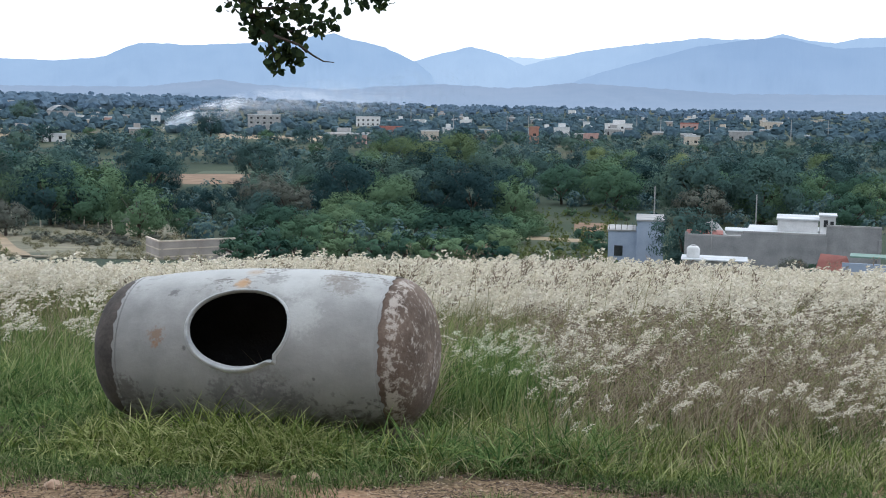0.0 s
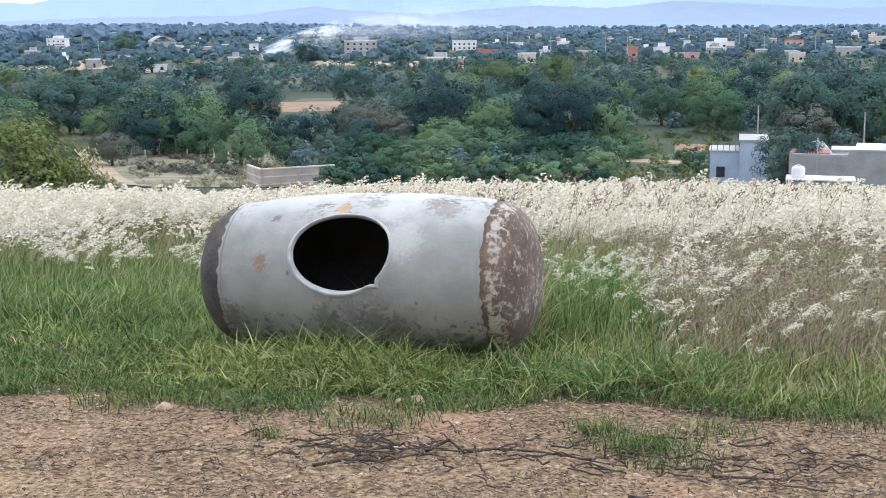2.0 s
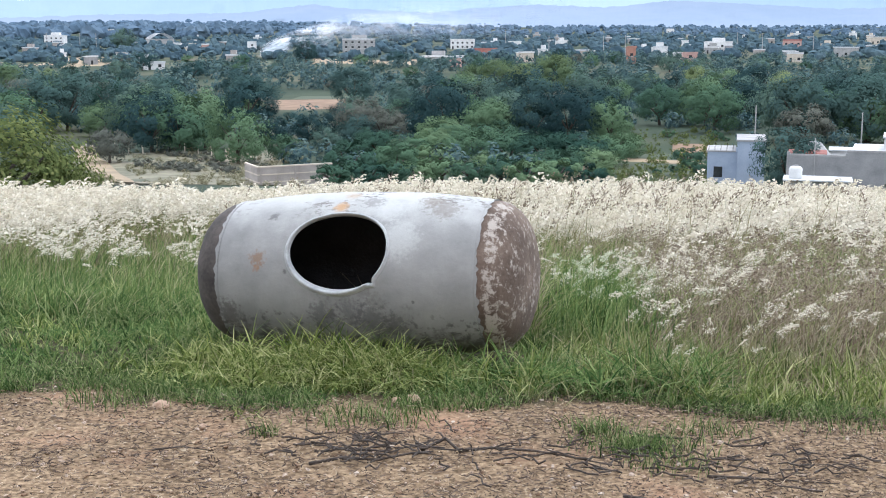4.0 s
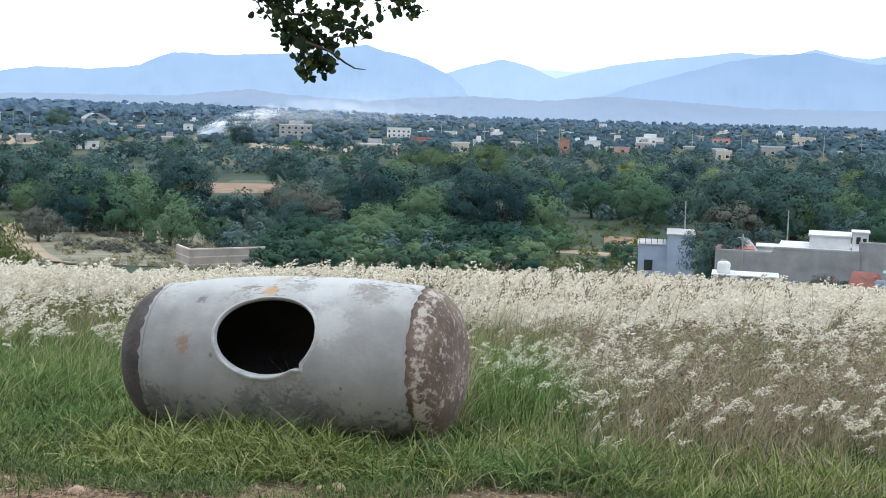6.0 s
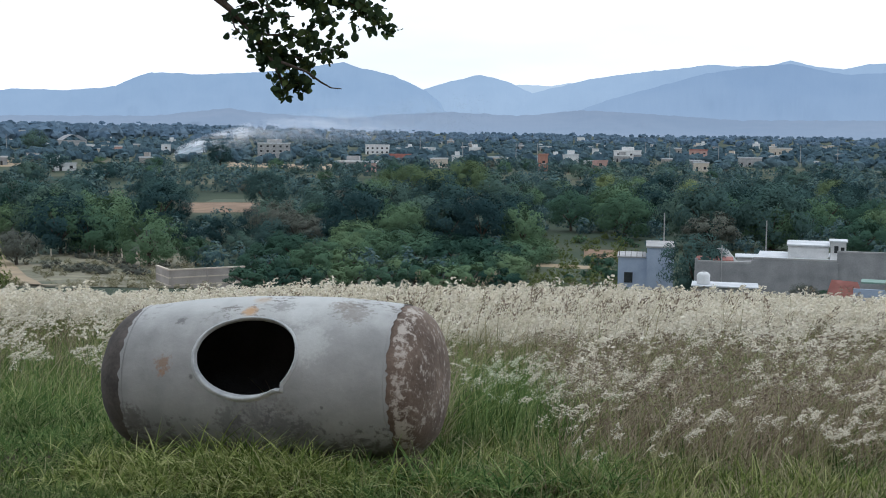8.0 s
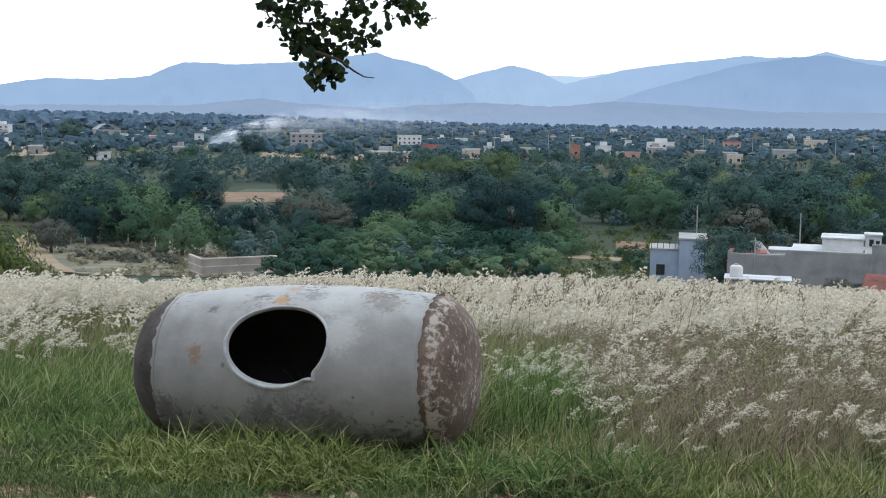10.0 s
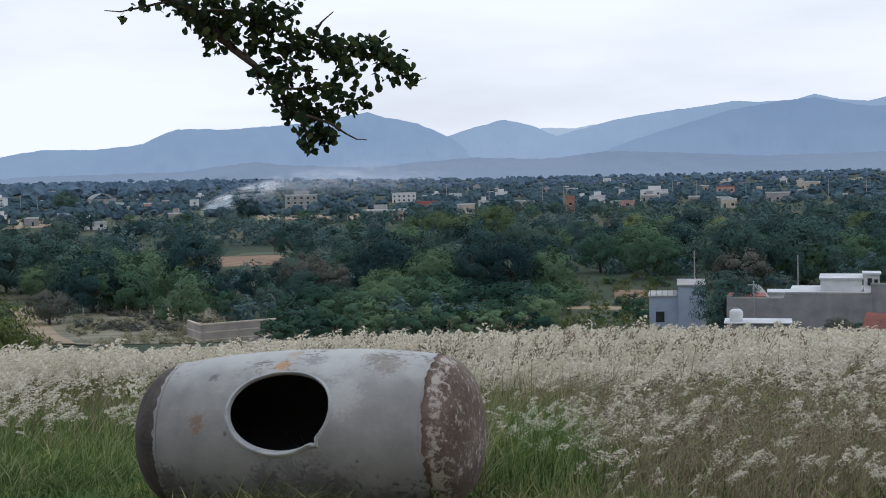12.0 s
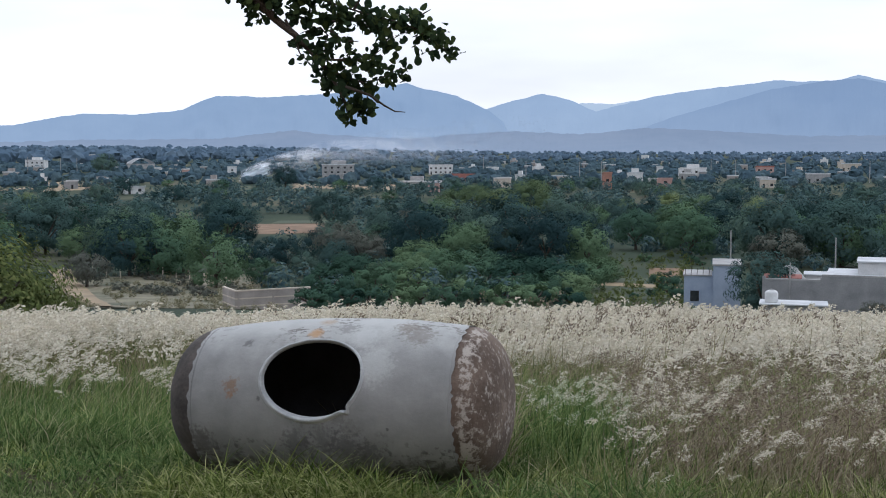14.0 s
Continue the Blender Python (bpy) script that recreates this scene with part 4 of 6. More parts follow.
# ---------------------------------------------------------------- smoke
def smoke():
    mat = bpy.data.materials.new("smoke")
    mat.use_nodes = True
    n, l = mat.node_tree.nodes, mat.node_tree.links
    n.clear()
    tc, nz = n.new("ShaderNodeTexCoord"), n.new("ShaderNodeTexNoise")
    mp = n.new("ShaderNodeMapping")
    mp.inputs["Scale"].default_value = (0.11, 0.11, 0.15)
    nz.inputs["Scale"].default_value, nz.inputs["Detail"].default_value = 1.0, 5.0
    l.new(tc.outputs["Object"], mp.inputs[0])
    l.new(mp.outputs[0], nz.inputs["Vector"])
    att = n.new("ShaderNodeAttribute")
    att.attribute_name = "thick"
    st = n.new("ShaderNodeMapRange")
    st.inputs["From Min"].default_value, st.inputs["From Max"].default_value = 0.38, 0.62
    l.new(nz.outputs["Fac"], st.inputs["Value"])
    mul = n.new("ShaderNodeMath")
    mul.operation = "MULTIPLY"
    l.new(st.outputs[0], mul.inputs[0])
    l.new(att.outputs["Fac"], mul.inputs[1])
    tr, df, mx, out = n.new("ShaderNodeBsdfTransparent"), n.new("ShaderNodeBsdfDiffuse"), n.new("ShaderNodeMixShader"), n.new("ShaderNodeOutputMaterial")
    df.inputs[0].default_value = (0.88, 0.91, 0.95, 1)
    tl, both = n.new("ShaderNodeBsdfTranslucent"), n.new("ShaderNodeAddShader")
    tl.inputs[0].default_value = (0.12, 0.13, 0.14, 1)
    l.new(df.outputs[0], both.inputs[0])
    l.new(tl.outputs[0], both.inputs[1])
    l.new(mul.outputs[0], mx.inputs[0])
    l.new(tr.outputs[0], mx.inputs[1])
    l.new(both.outputs[0], mx.inputs[2])
    l.new(mx.outputs[0], out.inputs[0])
    ob = empty("smoke_plume", *polar(-12.6, 640), -18.0, 10)
    for layer in range(3):
        v, thick = [], []
        cols, rows_n = 60, 24
        for i in range(cols):
            s = i / (cols - 1)
            for j in range(rows_n):
                t = j / (rows_n - 1)
                core = 3.0 + 14 * (1 - math.exp(-4.5 * s)) + 6 * s
                spread = 2.6 + 15 * s ** 0.75
                z = core + (t - 0.45) * 2 * spread
                yy = 9 * layer + 12 * math.sin(s * 7 + t * 4 + layer) + 30 * s
                v.append((-6 + 175 * s, yy, max(z, 0.5)))
                edge = math.sin(math.pi * t) ** 1.3 * min(1, s * 30) * min(1, (1 - s) * 2)
                thick.append(edge * min(0.8, 0.80 * math.exp(-((s - 0.05) / 0.045) ** 2) + 0.48 * math.exp(-((s - 0.16) / 0.06) ** 2) + 0.19 * math.exp(-1.2 * s)))
        f = [(i * rows_n + j, (i + 1) * rows_n + j, (i + 1) * rows_n + j + 1, i * rows_n + j + 1) for i in range(cols - 1) for j in range(rows_n - 1)]
        sheet = mesh_ob("veil", v, f, mat, ob, smooth=True)
        sheet.data.attributes.new("thick", "FLOAT", "POINT").data.foreach_set("value", thick)
        sheet.visible_shadow = False
    tagged(ob, "thin white smoke drifting from a field fire", "smoke", kind="stuff")


smoke()


# ---------------------------------------------------------------- the tank
def tank_paint():
    """Weathered grey fibre cement: pale top with sky light painted in, blotches, grime with rough edges and painted
    shade low down, grime on the shoulder.
    """
    mat = bpy.data.materials.new("tank_cement")
    mat.use_nodes = True
    n, l = mat.node_tree.nodes, mat.node_tree.links
    bsdf = n["Principled BSDF"]
    bsdf.inputs["Roughness"].default_value = 0.8
    bsdf.inputs["Specular IOR Level"].default_value = 0.35
    tc = n.new("ShaderNodeTexCoord")

    def noise_of(scale, detail=6.0, stretch=(1, 1, 1), shift=(0, 0, 0)):
        mp, t = n.new("ShaderNodeMapping"), n.new("ShaderNodeTexNoise")
        mp.inputs["Scale"].default_value, mp.inputs["Location"].default_value = stretch, shift
        t.inputs["Scale"].default_value, t.inputs["Detail"].default_value = scale, detail
        t.inputs["Roughness"].default_value = 0.62
        l.new(tc.outputs["Object"], mp.inputs[0])
        l.new(mp.outputs[0], t.inputs["Vector"])
        return t.outputs["Fac"]

    def step_of(value, lo, hi):
        r = n.new("ShaderNodeMapRange")
        r.inputs["From Min"].default_value, r.inputs["From Max"].default_value = lo, hi
        l.new(value, r.inputs["Value"])
        return r.outputs[0]

    def math_of(op, a, b):
        m = n.new("ShaderNodeMath")
        m.operation = op
        for k, q in enumerate((a, b)):
            if isinstance(q, (int, float)):
                m.inputs[k].default_value = q
            else:
                l.new(q, m.inputs[k])
        return m.outputs[0]

    def mix_of(fac, a, b):
        m = n.new("ShaderNodeMix")
        m.data_type = "RGBA"
        l.new(fac, m.inputs[0])
        for k, q in ((6, a), (7, b)):
            if isinstance(q, tuple):
                m.inputs[k].default_value = (*q, 1)
            else:
                l.new(q, m.inputs[k])
        return m.outputs[2]

    def spot(x, y, z, radius, rough=0.6):
        """A stain round a place on the shell, with a ragged outline."""
        d = n.new("ShaderNodeVectorMath")
        d.operation = "DISTANCE"
        l.new(tc.outputs["Object"], d.inputs[0])
        d.inputs[1].default_value = (x, y, z)
        ragged = math_of("ADD", d.outputs["Value"], math_of("MULTIPLY", math_of("SUBTRACT", noise_of(44, 6), 0.5), radius * 2.2 * rough))
        return math_of("SUBTRACT", 1.0, step_of(ragged, radius * 0.45, radius * 1.05))

    base = mix_of(step_of(noise_of(3.2, 8), 0.35, 0.7), (0.205, 0.211, 0.208), (0.318, 0.324, 0.318))
    base = mix_of(math_of("MULTIPLY", step_of(noise_of(22, 5, (0.35, 1, 1)), 0.52, 0.75), 0.35), base, (0.21, 0.21, 0.215))
    sep = n.new("ShaderNodeSeparateXYZ")
    l.new(tc.outputs["Object"], sep.inputs[0])
    z = sep.outputs["Z"]
    # paler towards the crown of the shell: light from the sky painted in
    top_light = math_of("MULTIPLY", step_of(math_of("ADD", z, math_of("MULTIPLY", noise_of(5), 0.25)), 0.42, 0.58), 0.8)
    base = mix_of(top_light, base, (0.50, 0.51, 0.495))
    # mud and mould low on the shell, with the underside's shade painted in
    mud_and_shade = step_of(math_of("ADD", z, math_of("MULTIPLY", noise_of(15, 11), 0.6)), 0.06, -0.03)
    base = mix_of(math_of("MULTIPLY", mud_and_shade, 0.75), base, (0.075, 0.073, 0.072))
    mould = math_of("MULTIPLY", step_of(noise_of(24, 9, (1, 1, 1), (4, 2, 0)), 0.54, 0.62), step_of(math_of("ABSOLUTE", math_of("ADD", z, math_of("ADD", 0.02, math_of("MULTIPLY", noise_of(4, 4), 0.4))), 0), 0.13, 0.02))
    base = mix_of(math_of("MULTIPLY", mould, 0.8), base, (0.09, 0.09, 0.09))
    flaked = math_of("MULTIPLY", step_of(noise_of(38, 9, (0.6, 1, 1), (1, 7, 3)), 0.50, 0.56), math_of("MULTIPLY", step_of(z, 0.34, 0.42), step_of(noise_of(4.5, 3, (1, 1, 1), (3, 3, 1)), 0.50, 0.58)))
    base = mix_of(math_of("MULTIPLY", flaked, 0.85), base, (0.14, 0.13, 0.115))
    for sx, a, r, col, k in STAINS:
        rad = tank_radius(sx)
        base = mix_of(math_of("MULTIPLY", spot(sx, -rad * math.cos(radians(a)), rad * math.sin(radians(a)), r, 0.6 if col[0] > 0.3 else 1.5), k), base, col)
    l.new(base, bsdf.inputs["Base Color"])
    rel = n.new("ShaderNodeBump")
    rel.inputs["Strength"].default_value, rel.inputs["Distance"].default_value = 0.35, 0.004
    l.new(math_of("ADD", noise_of(60, 6), noise_of(9, 4)), rel.inputs["Height"])
    l.new(rel.outputs[0], bsdf.inputs["Normal"])
    return mat


def cap_paint():
    """Brown, dirt-stained end: dark along the seam, flaking remains of white, bare brown towards the middle."""
    mat = surface("tank_end", (0.075, 0.054, 0.041), (0.175, 0.132, 0.102), 4.0, 0.92, 50.0, 0.6, distance=0.006)
    n, l = mat.node_tree.nodes, mat.node_tree.links
    bsdf = n["Principled BSDF"]
    ramp = [x for x in n if x.type == "VALTORGB"][0]
    tc = [x for x in n if x.type == "TEX_COORD"][0]
    sep = n.new("ShaderNodeSeparateXYZ")
    l.new(tc.outputs["Object"], sep.inputs[0])
    fine, wide = n.new("ShaderNodeTexNoise"), n.new("ShaderNodeTexNoise")
    fine.inputs["Scale"].default_value, fine.inputs["Detail"].default_value, fine.inputs["Roughness"].default_value = 26.0, 10.0, 0.75
    wide.inputs["Scale"].default_value, wide.inputs["Detail"].default_value = 5.0, 3.0
    for t in (fine, wide):
        l.new(tc.outputs["Object"], t.inputs["Vector"])
    band = n.new("ShaderNodeValToRGB")
    while len(band.color_ramp.elements) < 6:
        band.color_ramp.elements.new(0.5)
    for e, (at, k) in zip(band.color_ramp.elements, ((0.0, 0.0), (0.12, 0.05), (0.26, 0.62), (0.46, 0.45), (0.66, 0.12), (1.0, 0.25))):
        e.position, e.color = at, (k, k, k, 1)
    along = n.new("ShaderNodeMapRange")
    along.inputs["From Min"].default_value, along.inputs["From Max"].default_value = T_LONG / 2, T_LONG / 2 + T_CAP
    l.new(sep.outputs["X"], along.inputs["Value"])
    l.new(along.outputs[0], band.inputs[0])
    a, b, st, mx = n.new("ShaderNodeMath"), n.new("ShaderNodeMath"), n.new("ShaderNodeMapRange"), n.new("ShaderNodeMix")
    a.operation, b.operation = "MULTIPLY_ADD", "MULTIPLY_ADD"
    a.inputs[1].default_value, b.inputs[1].default_value = 0.30, 0.28
    l.new(wide.outputs["Fac"], a.inputs[0])
    l.new(fine.outputs["Fac"], a.inputs[2])
    l.new(band.outputs[0], b.inputs[0])
    l.new(a.outputs[0], b.inputs[2])
    st.inputs["From Min"].default_value, st.inputs["From Max"].default_value, st.inputs["To Max"].default_value = 0.75, 0.84, 0.8
    l.new(b.outputs[0], st.inputs["Value"])
    mx.data_type = "RGBA"
    mx.inputs[7].default_value = (0.44, 0.405, 0.36, 1)
    l.new(st.outputs[0], mx.inputs[0])
    l.new(ramp.outputs[0], mx.inputs[6])
    l.new(mx.outputs[2], bsdf.inputs["Base Color"])
    return mat


T_R, T_SEAM, T_LONG, T_CAP, T_CAP_WEST = 0.46, 0.412, 1.49, 0.207, 0.24
HOLE_S, HOLE_A, HOLE_W, HOLE_H = -0.016, 27.5, 0.286, 0.230
# the first two entries are pale spots beside the hatch
STAINS = [(0.33, 36.0, 0.13, (0.52, 0.54, 0.53), 0.5), (0.24, 60.0, 0.10, (0.52, 0.54, 0.53), 0.45), (-0.483, 20.2, 0.050, (0.22, 0.14, 0.09), 0.75), (-0.49, 14.0, 0.025, (0.26, 0.16, 0.10), 0.6), (-0.44, 55.0, 0.03, (0.13, 0.13, 0.13), 0.8), (-0.055, 63.0, 0.05, (0.42, 0.27, 0.14), 0.9),
          (-0.03, 80.0, 0.06, (0.38, 0.29, 0.20), 0.6), (0.12, 70.0, 0.07, (0.20, 0.20, 0.19), 0.65), (0.2, -8.0, 0.07, (0.17, 0.17, 0.16), 0.6), (-0.31, 12.0, 0.012, (0.1, 0.1, 0.1), 0.8),
          (0.42, -8.0, 0.012, (0.1, 0.1, 0.1), 0.8), (0.45, 75.0, 0.08, (0.22, 0.20, 0.17), 0.7),
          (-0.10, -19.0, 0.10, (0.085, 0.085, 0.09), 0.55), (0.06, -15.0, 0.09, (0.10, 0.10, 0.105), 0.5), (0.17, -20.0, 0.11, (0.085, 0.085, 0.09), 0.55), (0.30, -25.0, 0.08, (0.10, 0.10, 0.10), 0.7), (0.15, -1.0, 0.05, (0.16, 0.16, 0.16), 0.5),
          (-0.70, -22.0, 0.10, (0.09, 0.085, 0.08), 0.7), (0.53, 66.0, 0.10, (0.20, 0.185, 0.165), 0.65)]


def tank_radius(s):
    """Bulging shell: widest in the middle."""
    return T_R - (T_R - T_SEAM) * min(1.0, abs(2 * s / T_LONG)) ** 2.2


def hole_edge(t, grow=0.0):
    """A point on the rim of the hatch: along the shell and round it."""
    s = HOLE_S + (HOLE_W + grow) * math.cos(t)
    arc = (HOLE_H + grow) * math.sin(t)
    # a broken nick in the lower lip
    nick = math.exp(-((t - 5.47) / 0.07) ** 2) * 0.026
    return s + nick * math.cos(t), radians(HOLE_A) + (arc + nick * math.sin(t)) / T_R


def shell_point(s, a, lift=0.0):
    r = tank_radius(s) + lift
    return Vector((s, -r * math.cos(a), r * math.sin(a)))


def build_tank():
    tank = empty("water_tank", -0.957, 6.671, 0.393)
    tank.matrix_basis = pose(-0.957, 6.671, 0.393, 0, 0, -14.3) @ pose(0, 0, 0, 0, -2.9, 0)
    cement, ends = tank_paint(), cap_paint()
    # west end: darker than the east one and without flaking white
    dark_end = surface("tank_end_dark", (0.035, 0.032, 0.030), (0.095, 0.083, 0.074), 6.0, 0.92, 50.0, 0.5, distance=0.005)
    # the dark of the hollow behind the hatch is put into this colour
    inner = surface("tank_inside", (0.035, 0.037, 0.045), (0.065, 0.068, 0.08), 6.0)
    # shell: rings of quads spread from the hatch's edge over the whole unrolled body
    bm = bmesh.new()
    rim_n, mid_a, rings = 240, radians(HOLE_A), []
    for k in range(45):
        f = (k / 44) ** 1.2
        ring = []
        for i in range(rim_n):
            t = 2 * math.pi * i / rim_n
            es, ea = hole_edge(t)
            c, sn = math.cos(t), math.sin(t)
            q = 1 / max(abs(c), abs(sn))
            ring.append(bm.verts.new(shell_point(es + (T_LONG / 2 * c * q - es) * f, ea + (mid_a + math.pi * sn * q - ea) * f)))
        rings.append(ring)
    for ra, rb in zip(rings, rings[1:]):
        for i in range(rim_n):
            j = (i + 1) % rim_n
            bm.faces.new((ra[i], ra[j], rb[j], rb[i]))
    bmesh.ops.remove_doubles(bm, verts=bm.verts, dist=0.0015)
    for v in bm.verts:
        v.co += v.co.normalized() * 0.003 * noise.noise(v.co * 5)
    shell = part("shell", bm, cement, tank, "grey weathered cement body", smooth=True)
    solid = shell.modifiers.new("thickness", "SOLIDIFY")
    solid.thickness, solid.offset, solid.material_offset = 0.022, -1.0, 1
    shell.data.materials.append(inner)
    # raised, rounded lip round the hatch
    bm = bmesh.new()
    prof = [(0.026, -0.001), (0.016, 0.004), (0.006, 0.008), (0.000, 0.007), (-0.002, 0.002), (-0.002, -0.03)]
    rows = []
    for i in range(rim_n):
        t = 2 * math.pi * i / rim_n
        row = []
        for g, up in prof:
            es, ea = hole_edge(t, g * (0.75 - 0.3 * math.sin(t)))
            row.append(bm.verts.new(shell_point(es, ea, up * (1.0 - 0.75 * math.sin(t)) + 0.002 * noise.noise(Vector((math.cos(t) * 6, math.sin(t) * 6, g * 40))))))
        rows.append(row)
    for i in range(rim_n):
        for k in range(len(prof) - 1):
            bm.faces.new((rows[i][k], rows[(i + 1) % rim_n][k], rows[(i + 1) % rim_n][k + 1], rows[i][k + 1]))
    lip = surface("tank_lip", (0.27, 0.29, 0.295), (0.44, 0.455, 0.455), 9.0, 0.75, 70.0, 0.3, distance=0.004)
    part("hatch_rim", bm, lip, tank, "raised pale cement rim with a broken nick", smooth=True)
    # domed ends
    for side, cap in ((-1, T_CAP_WEST), (1, T_CAP)):
        bm = bmesh.new()
        loops = []
        for k in range(15):
            f = k / 14 * math.pi / 2
            r = (T_SEAM - 0.004) * math.cos(f) ** 0.62
            s = side * (T_LONG / 2 - 0.004 + cap * math.sin(f))
            loops.append([bm.verts.new(Vector((s, -r * math.cos(a), r * math.sin(a))) * (1 + 0.004 * noise.noise(Vector((s * 3, 4 * math.cos(a), 4 * math.sin(a)))))) for a in np.arange(72) * 2 * math.pi / 72])
        for la, lb in zip(loops, loops[1:]):
            for i in range(72):
                bm.faces.new((la[i], la[(i + 1) % 72], lb[(i + 1) % 72], lb[i]))
        bm.faces.new(loops[-1])
        if side > 0:
            part("domed_end", bm, ends, tank, "brown dirt-stained end with flaking white", smooth=True)
        else:
            part("domed_end", bm, dark_end, tank, "dark brown end", smooth=True)
        # ragged edge of the grey coat over the end
        bm = bmesh.new()
        ra, rb = [], []
        for i in range(160):
            a = 2 * math.pi * i / 160
            run = 0.006 + 0.016 * max(0.0, 0.5 + noise.fractal(Vector((11 * math.cos(a), 11 * math.sin(a), side * 4.0)), 0.6, 2.3, 4))
            f = math.asin(min(1, run / cap))
            r2 = T_SEAM * math.cos(f) ** 0.62 + 0.003
            ra.append(bm.verts.new((side * (T_LONG / 2 - 0.002), -(T_SEAM + 0.0012) * math.cos(a), (T_SEAM + 0.0012) * math.sin(a))))
            rb.append(bm.verts.new((side * (T_LONG / 2 + run), -r2 * math.cos(a), r2 * math.sin(a))))
        for i in range(160):
            bm.faces.new((ra[i], ra[(i + 1) % 160], rb[(i + 1) % 160], rb[i]))
        part("coat_edge", bm, cement, tank, "ragged edge of the grey coat")
    tagged(tank, "old grey cement water tank lying in grass", "water tank")


build_tank()


# ---------------------------------------------------------------- grass
def near_tank(x, y):
    """Inside the tank's footprint."""
    c, s = math.cos(radians(-14.3)), math.sin(radians(-14.3))
    dx, dy = x + 0.97, y - 6.671
    u, v = dx * c + dy * s, -dx * s + dy * c
    return (np.abs(u) < 0.93) & (np.abs(v) < 0.30), u, v


def grass(name, label, v, f, mat):
    return tagged(mesh_ob(name, v, f, mat), label, "grass", kind="stuff")


def rough_edge(x):
    """Where the grass gives way to the road's bare earth."""
    return 5.62 + 0.10 * np.sin(2.1 * x + 0.6) + 0.07 * np.sin(5.3 * x) + 0.22 * np.clip(np.abs(x + 0.55) - 0.9, 0, 1) * np.where(x > -0.55, -0.5, 0.3)


def panicle_shape(rng, branches, seeds, size, long, nod):
    """An open seed head: side branches drooping to one side of a nodding stalk, 1 m long in all."""
    verts, faces = [], []

    def spine(s):
        return np.array([nod * s ** 2.4, 0.0, s - 0.5 * nod * s ** 4])

    for i in range(branches):
        f = (i + rng.uniform(0, 1)) / branches
        root = spine(1 - long * f)
        a = rng.normal(0, 1.3)
        reach = long * (0.25 + 0.75 * f) * rng.uniform(0.35, 0.6)
        tip = np.array([math.cos(a) * reach + 0.4 * reach, math.sin(a) * reach, reach * rng.uniform(-0.25, 0.7)])
        for k in range(seeds):
            q = (k + rng.uniform(0, 1)) / seeds
            c = root + tip * q + np.array([0, 0, -0.35 * reach * q * q]) + rng.normal(0, 0.10 * reach, 3)
            u = tip / (np.linalg.norm(tip) + 1e-6) + rng.normal(0, 0.5, 3)
            u = u / np.linalg.norm(u)
            v = np.cross(u, rng.normal(0, 1, 3))
            v = v / (np.linalg.norm(v) + 1e-6)
            z = size * rng.uniform(0.7, 1.35)
            m = len(verts)
            verts.extend([c - u * z, c - 0.2 * u * z - v * z * 0.45, c + u * z, c - 0.2 * u * z + v * z * 0.45])
            faces.append((m, m + 1, m + 2, m + 3))
    return np.array(verts), np.array(faces)


def drift_of(x, y, fx, fy, seed):
    """Patches of growth: smooth noise over the field."""
    return np.array([noise.noise(Vector((a * fx, b * fy, seed))) for a, b in zip(x, y)])


def turf(rng):
    """Low grass west of the tank, growing in clumps of short curling blades."""
    n = 1900
    tx, ty = rng.uniform(-4.6, -0.9, n), 5.3 + 5.0 * rng.uniform(0, 1, n) ** 1.25
    keep = (ty > rough_edge(tx) + rng.normal(0, 0.07, n)) & (np.abs(tx) < 0.58 * ty)
    tx, ty = tx[keep], ty[keep]
    tall = rng.uniform(0.05, 0.12, len(tx)) * np.clip(0.5 + (ty - 5.5) * 0.55, 0.55, 1.9) * (1 + 0.5 * drift_of(tx, ty, 1.3, 1.3, 3))
    shade = drift_of(tx, ty, 0.9, 0.9, 21) + rng.normal(0, 0.25, len(tx))
    for lo, hi, mat, label in ((-9, 0.0, "lawn_blade", "low green turf grass beside the tank"), (0.0, 0.42, "lush_blade", "lush dark green turf clumps"), (0.42, 9, "tuft_blade", "yellow-green turf clumps")):
        m = (shade >= lo) & (shade < hi)
        per = 30
        x = (tx[m][:, None] + rng.normal(0, 0.05, (int(m.sum()), per))).ravel()
        y = (ty[m][:, None] + rng.normal(0, 0.05, (int(m.sum()), per))).ravel()
        h = np.repeat(tall[m], per) * rng.uniform(0.5, 1.25, len(x))
        ok = ~near_tank(x, y)[0]
        x, y, h = x[ok], y[ok], h[ok]
        grass("grass", label, *blades(rng, x, y, h, rng.uniform(0.006, 0.013, len(x)), 1.5, (0.1, 0), droop=0.42), M[mat])
        q = rng.uniform(0, 1, len(x)) < 0.05
        if lo < -1:
            grass("grass", "pale dead blades in the turf", *blades(rng, x[q] + 0.01, y[q], h[q] * 1.15, rng.uniform(0.004, 0.008, int(q.sum())), 1.4, droop=0.45), M["olive_blade"])


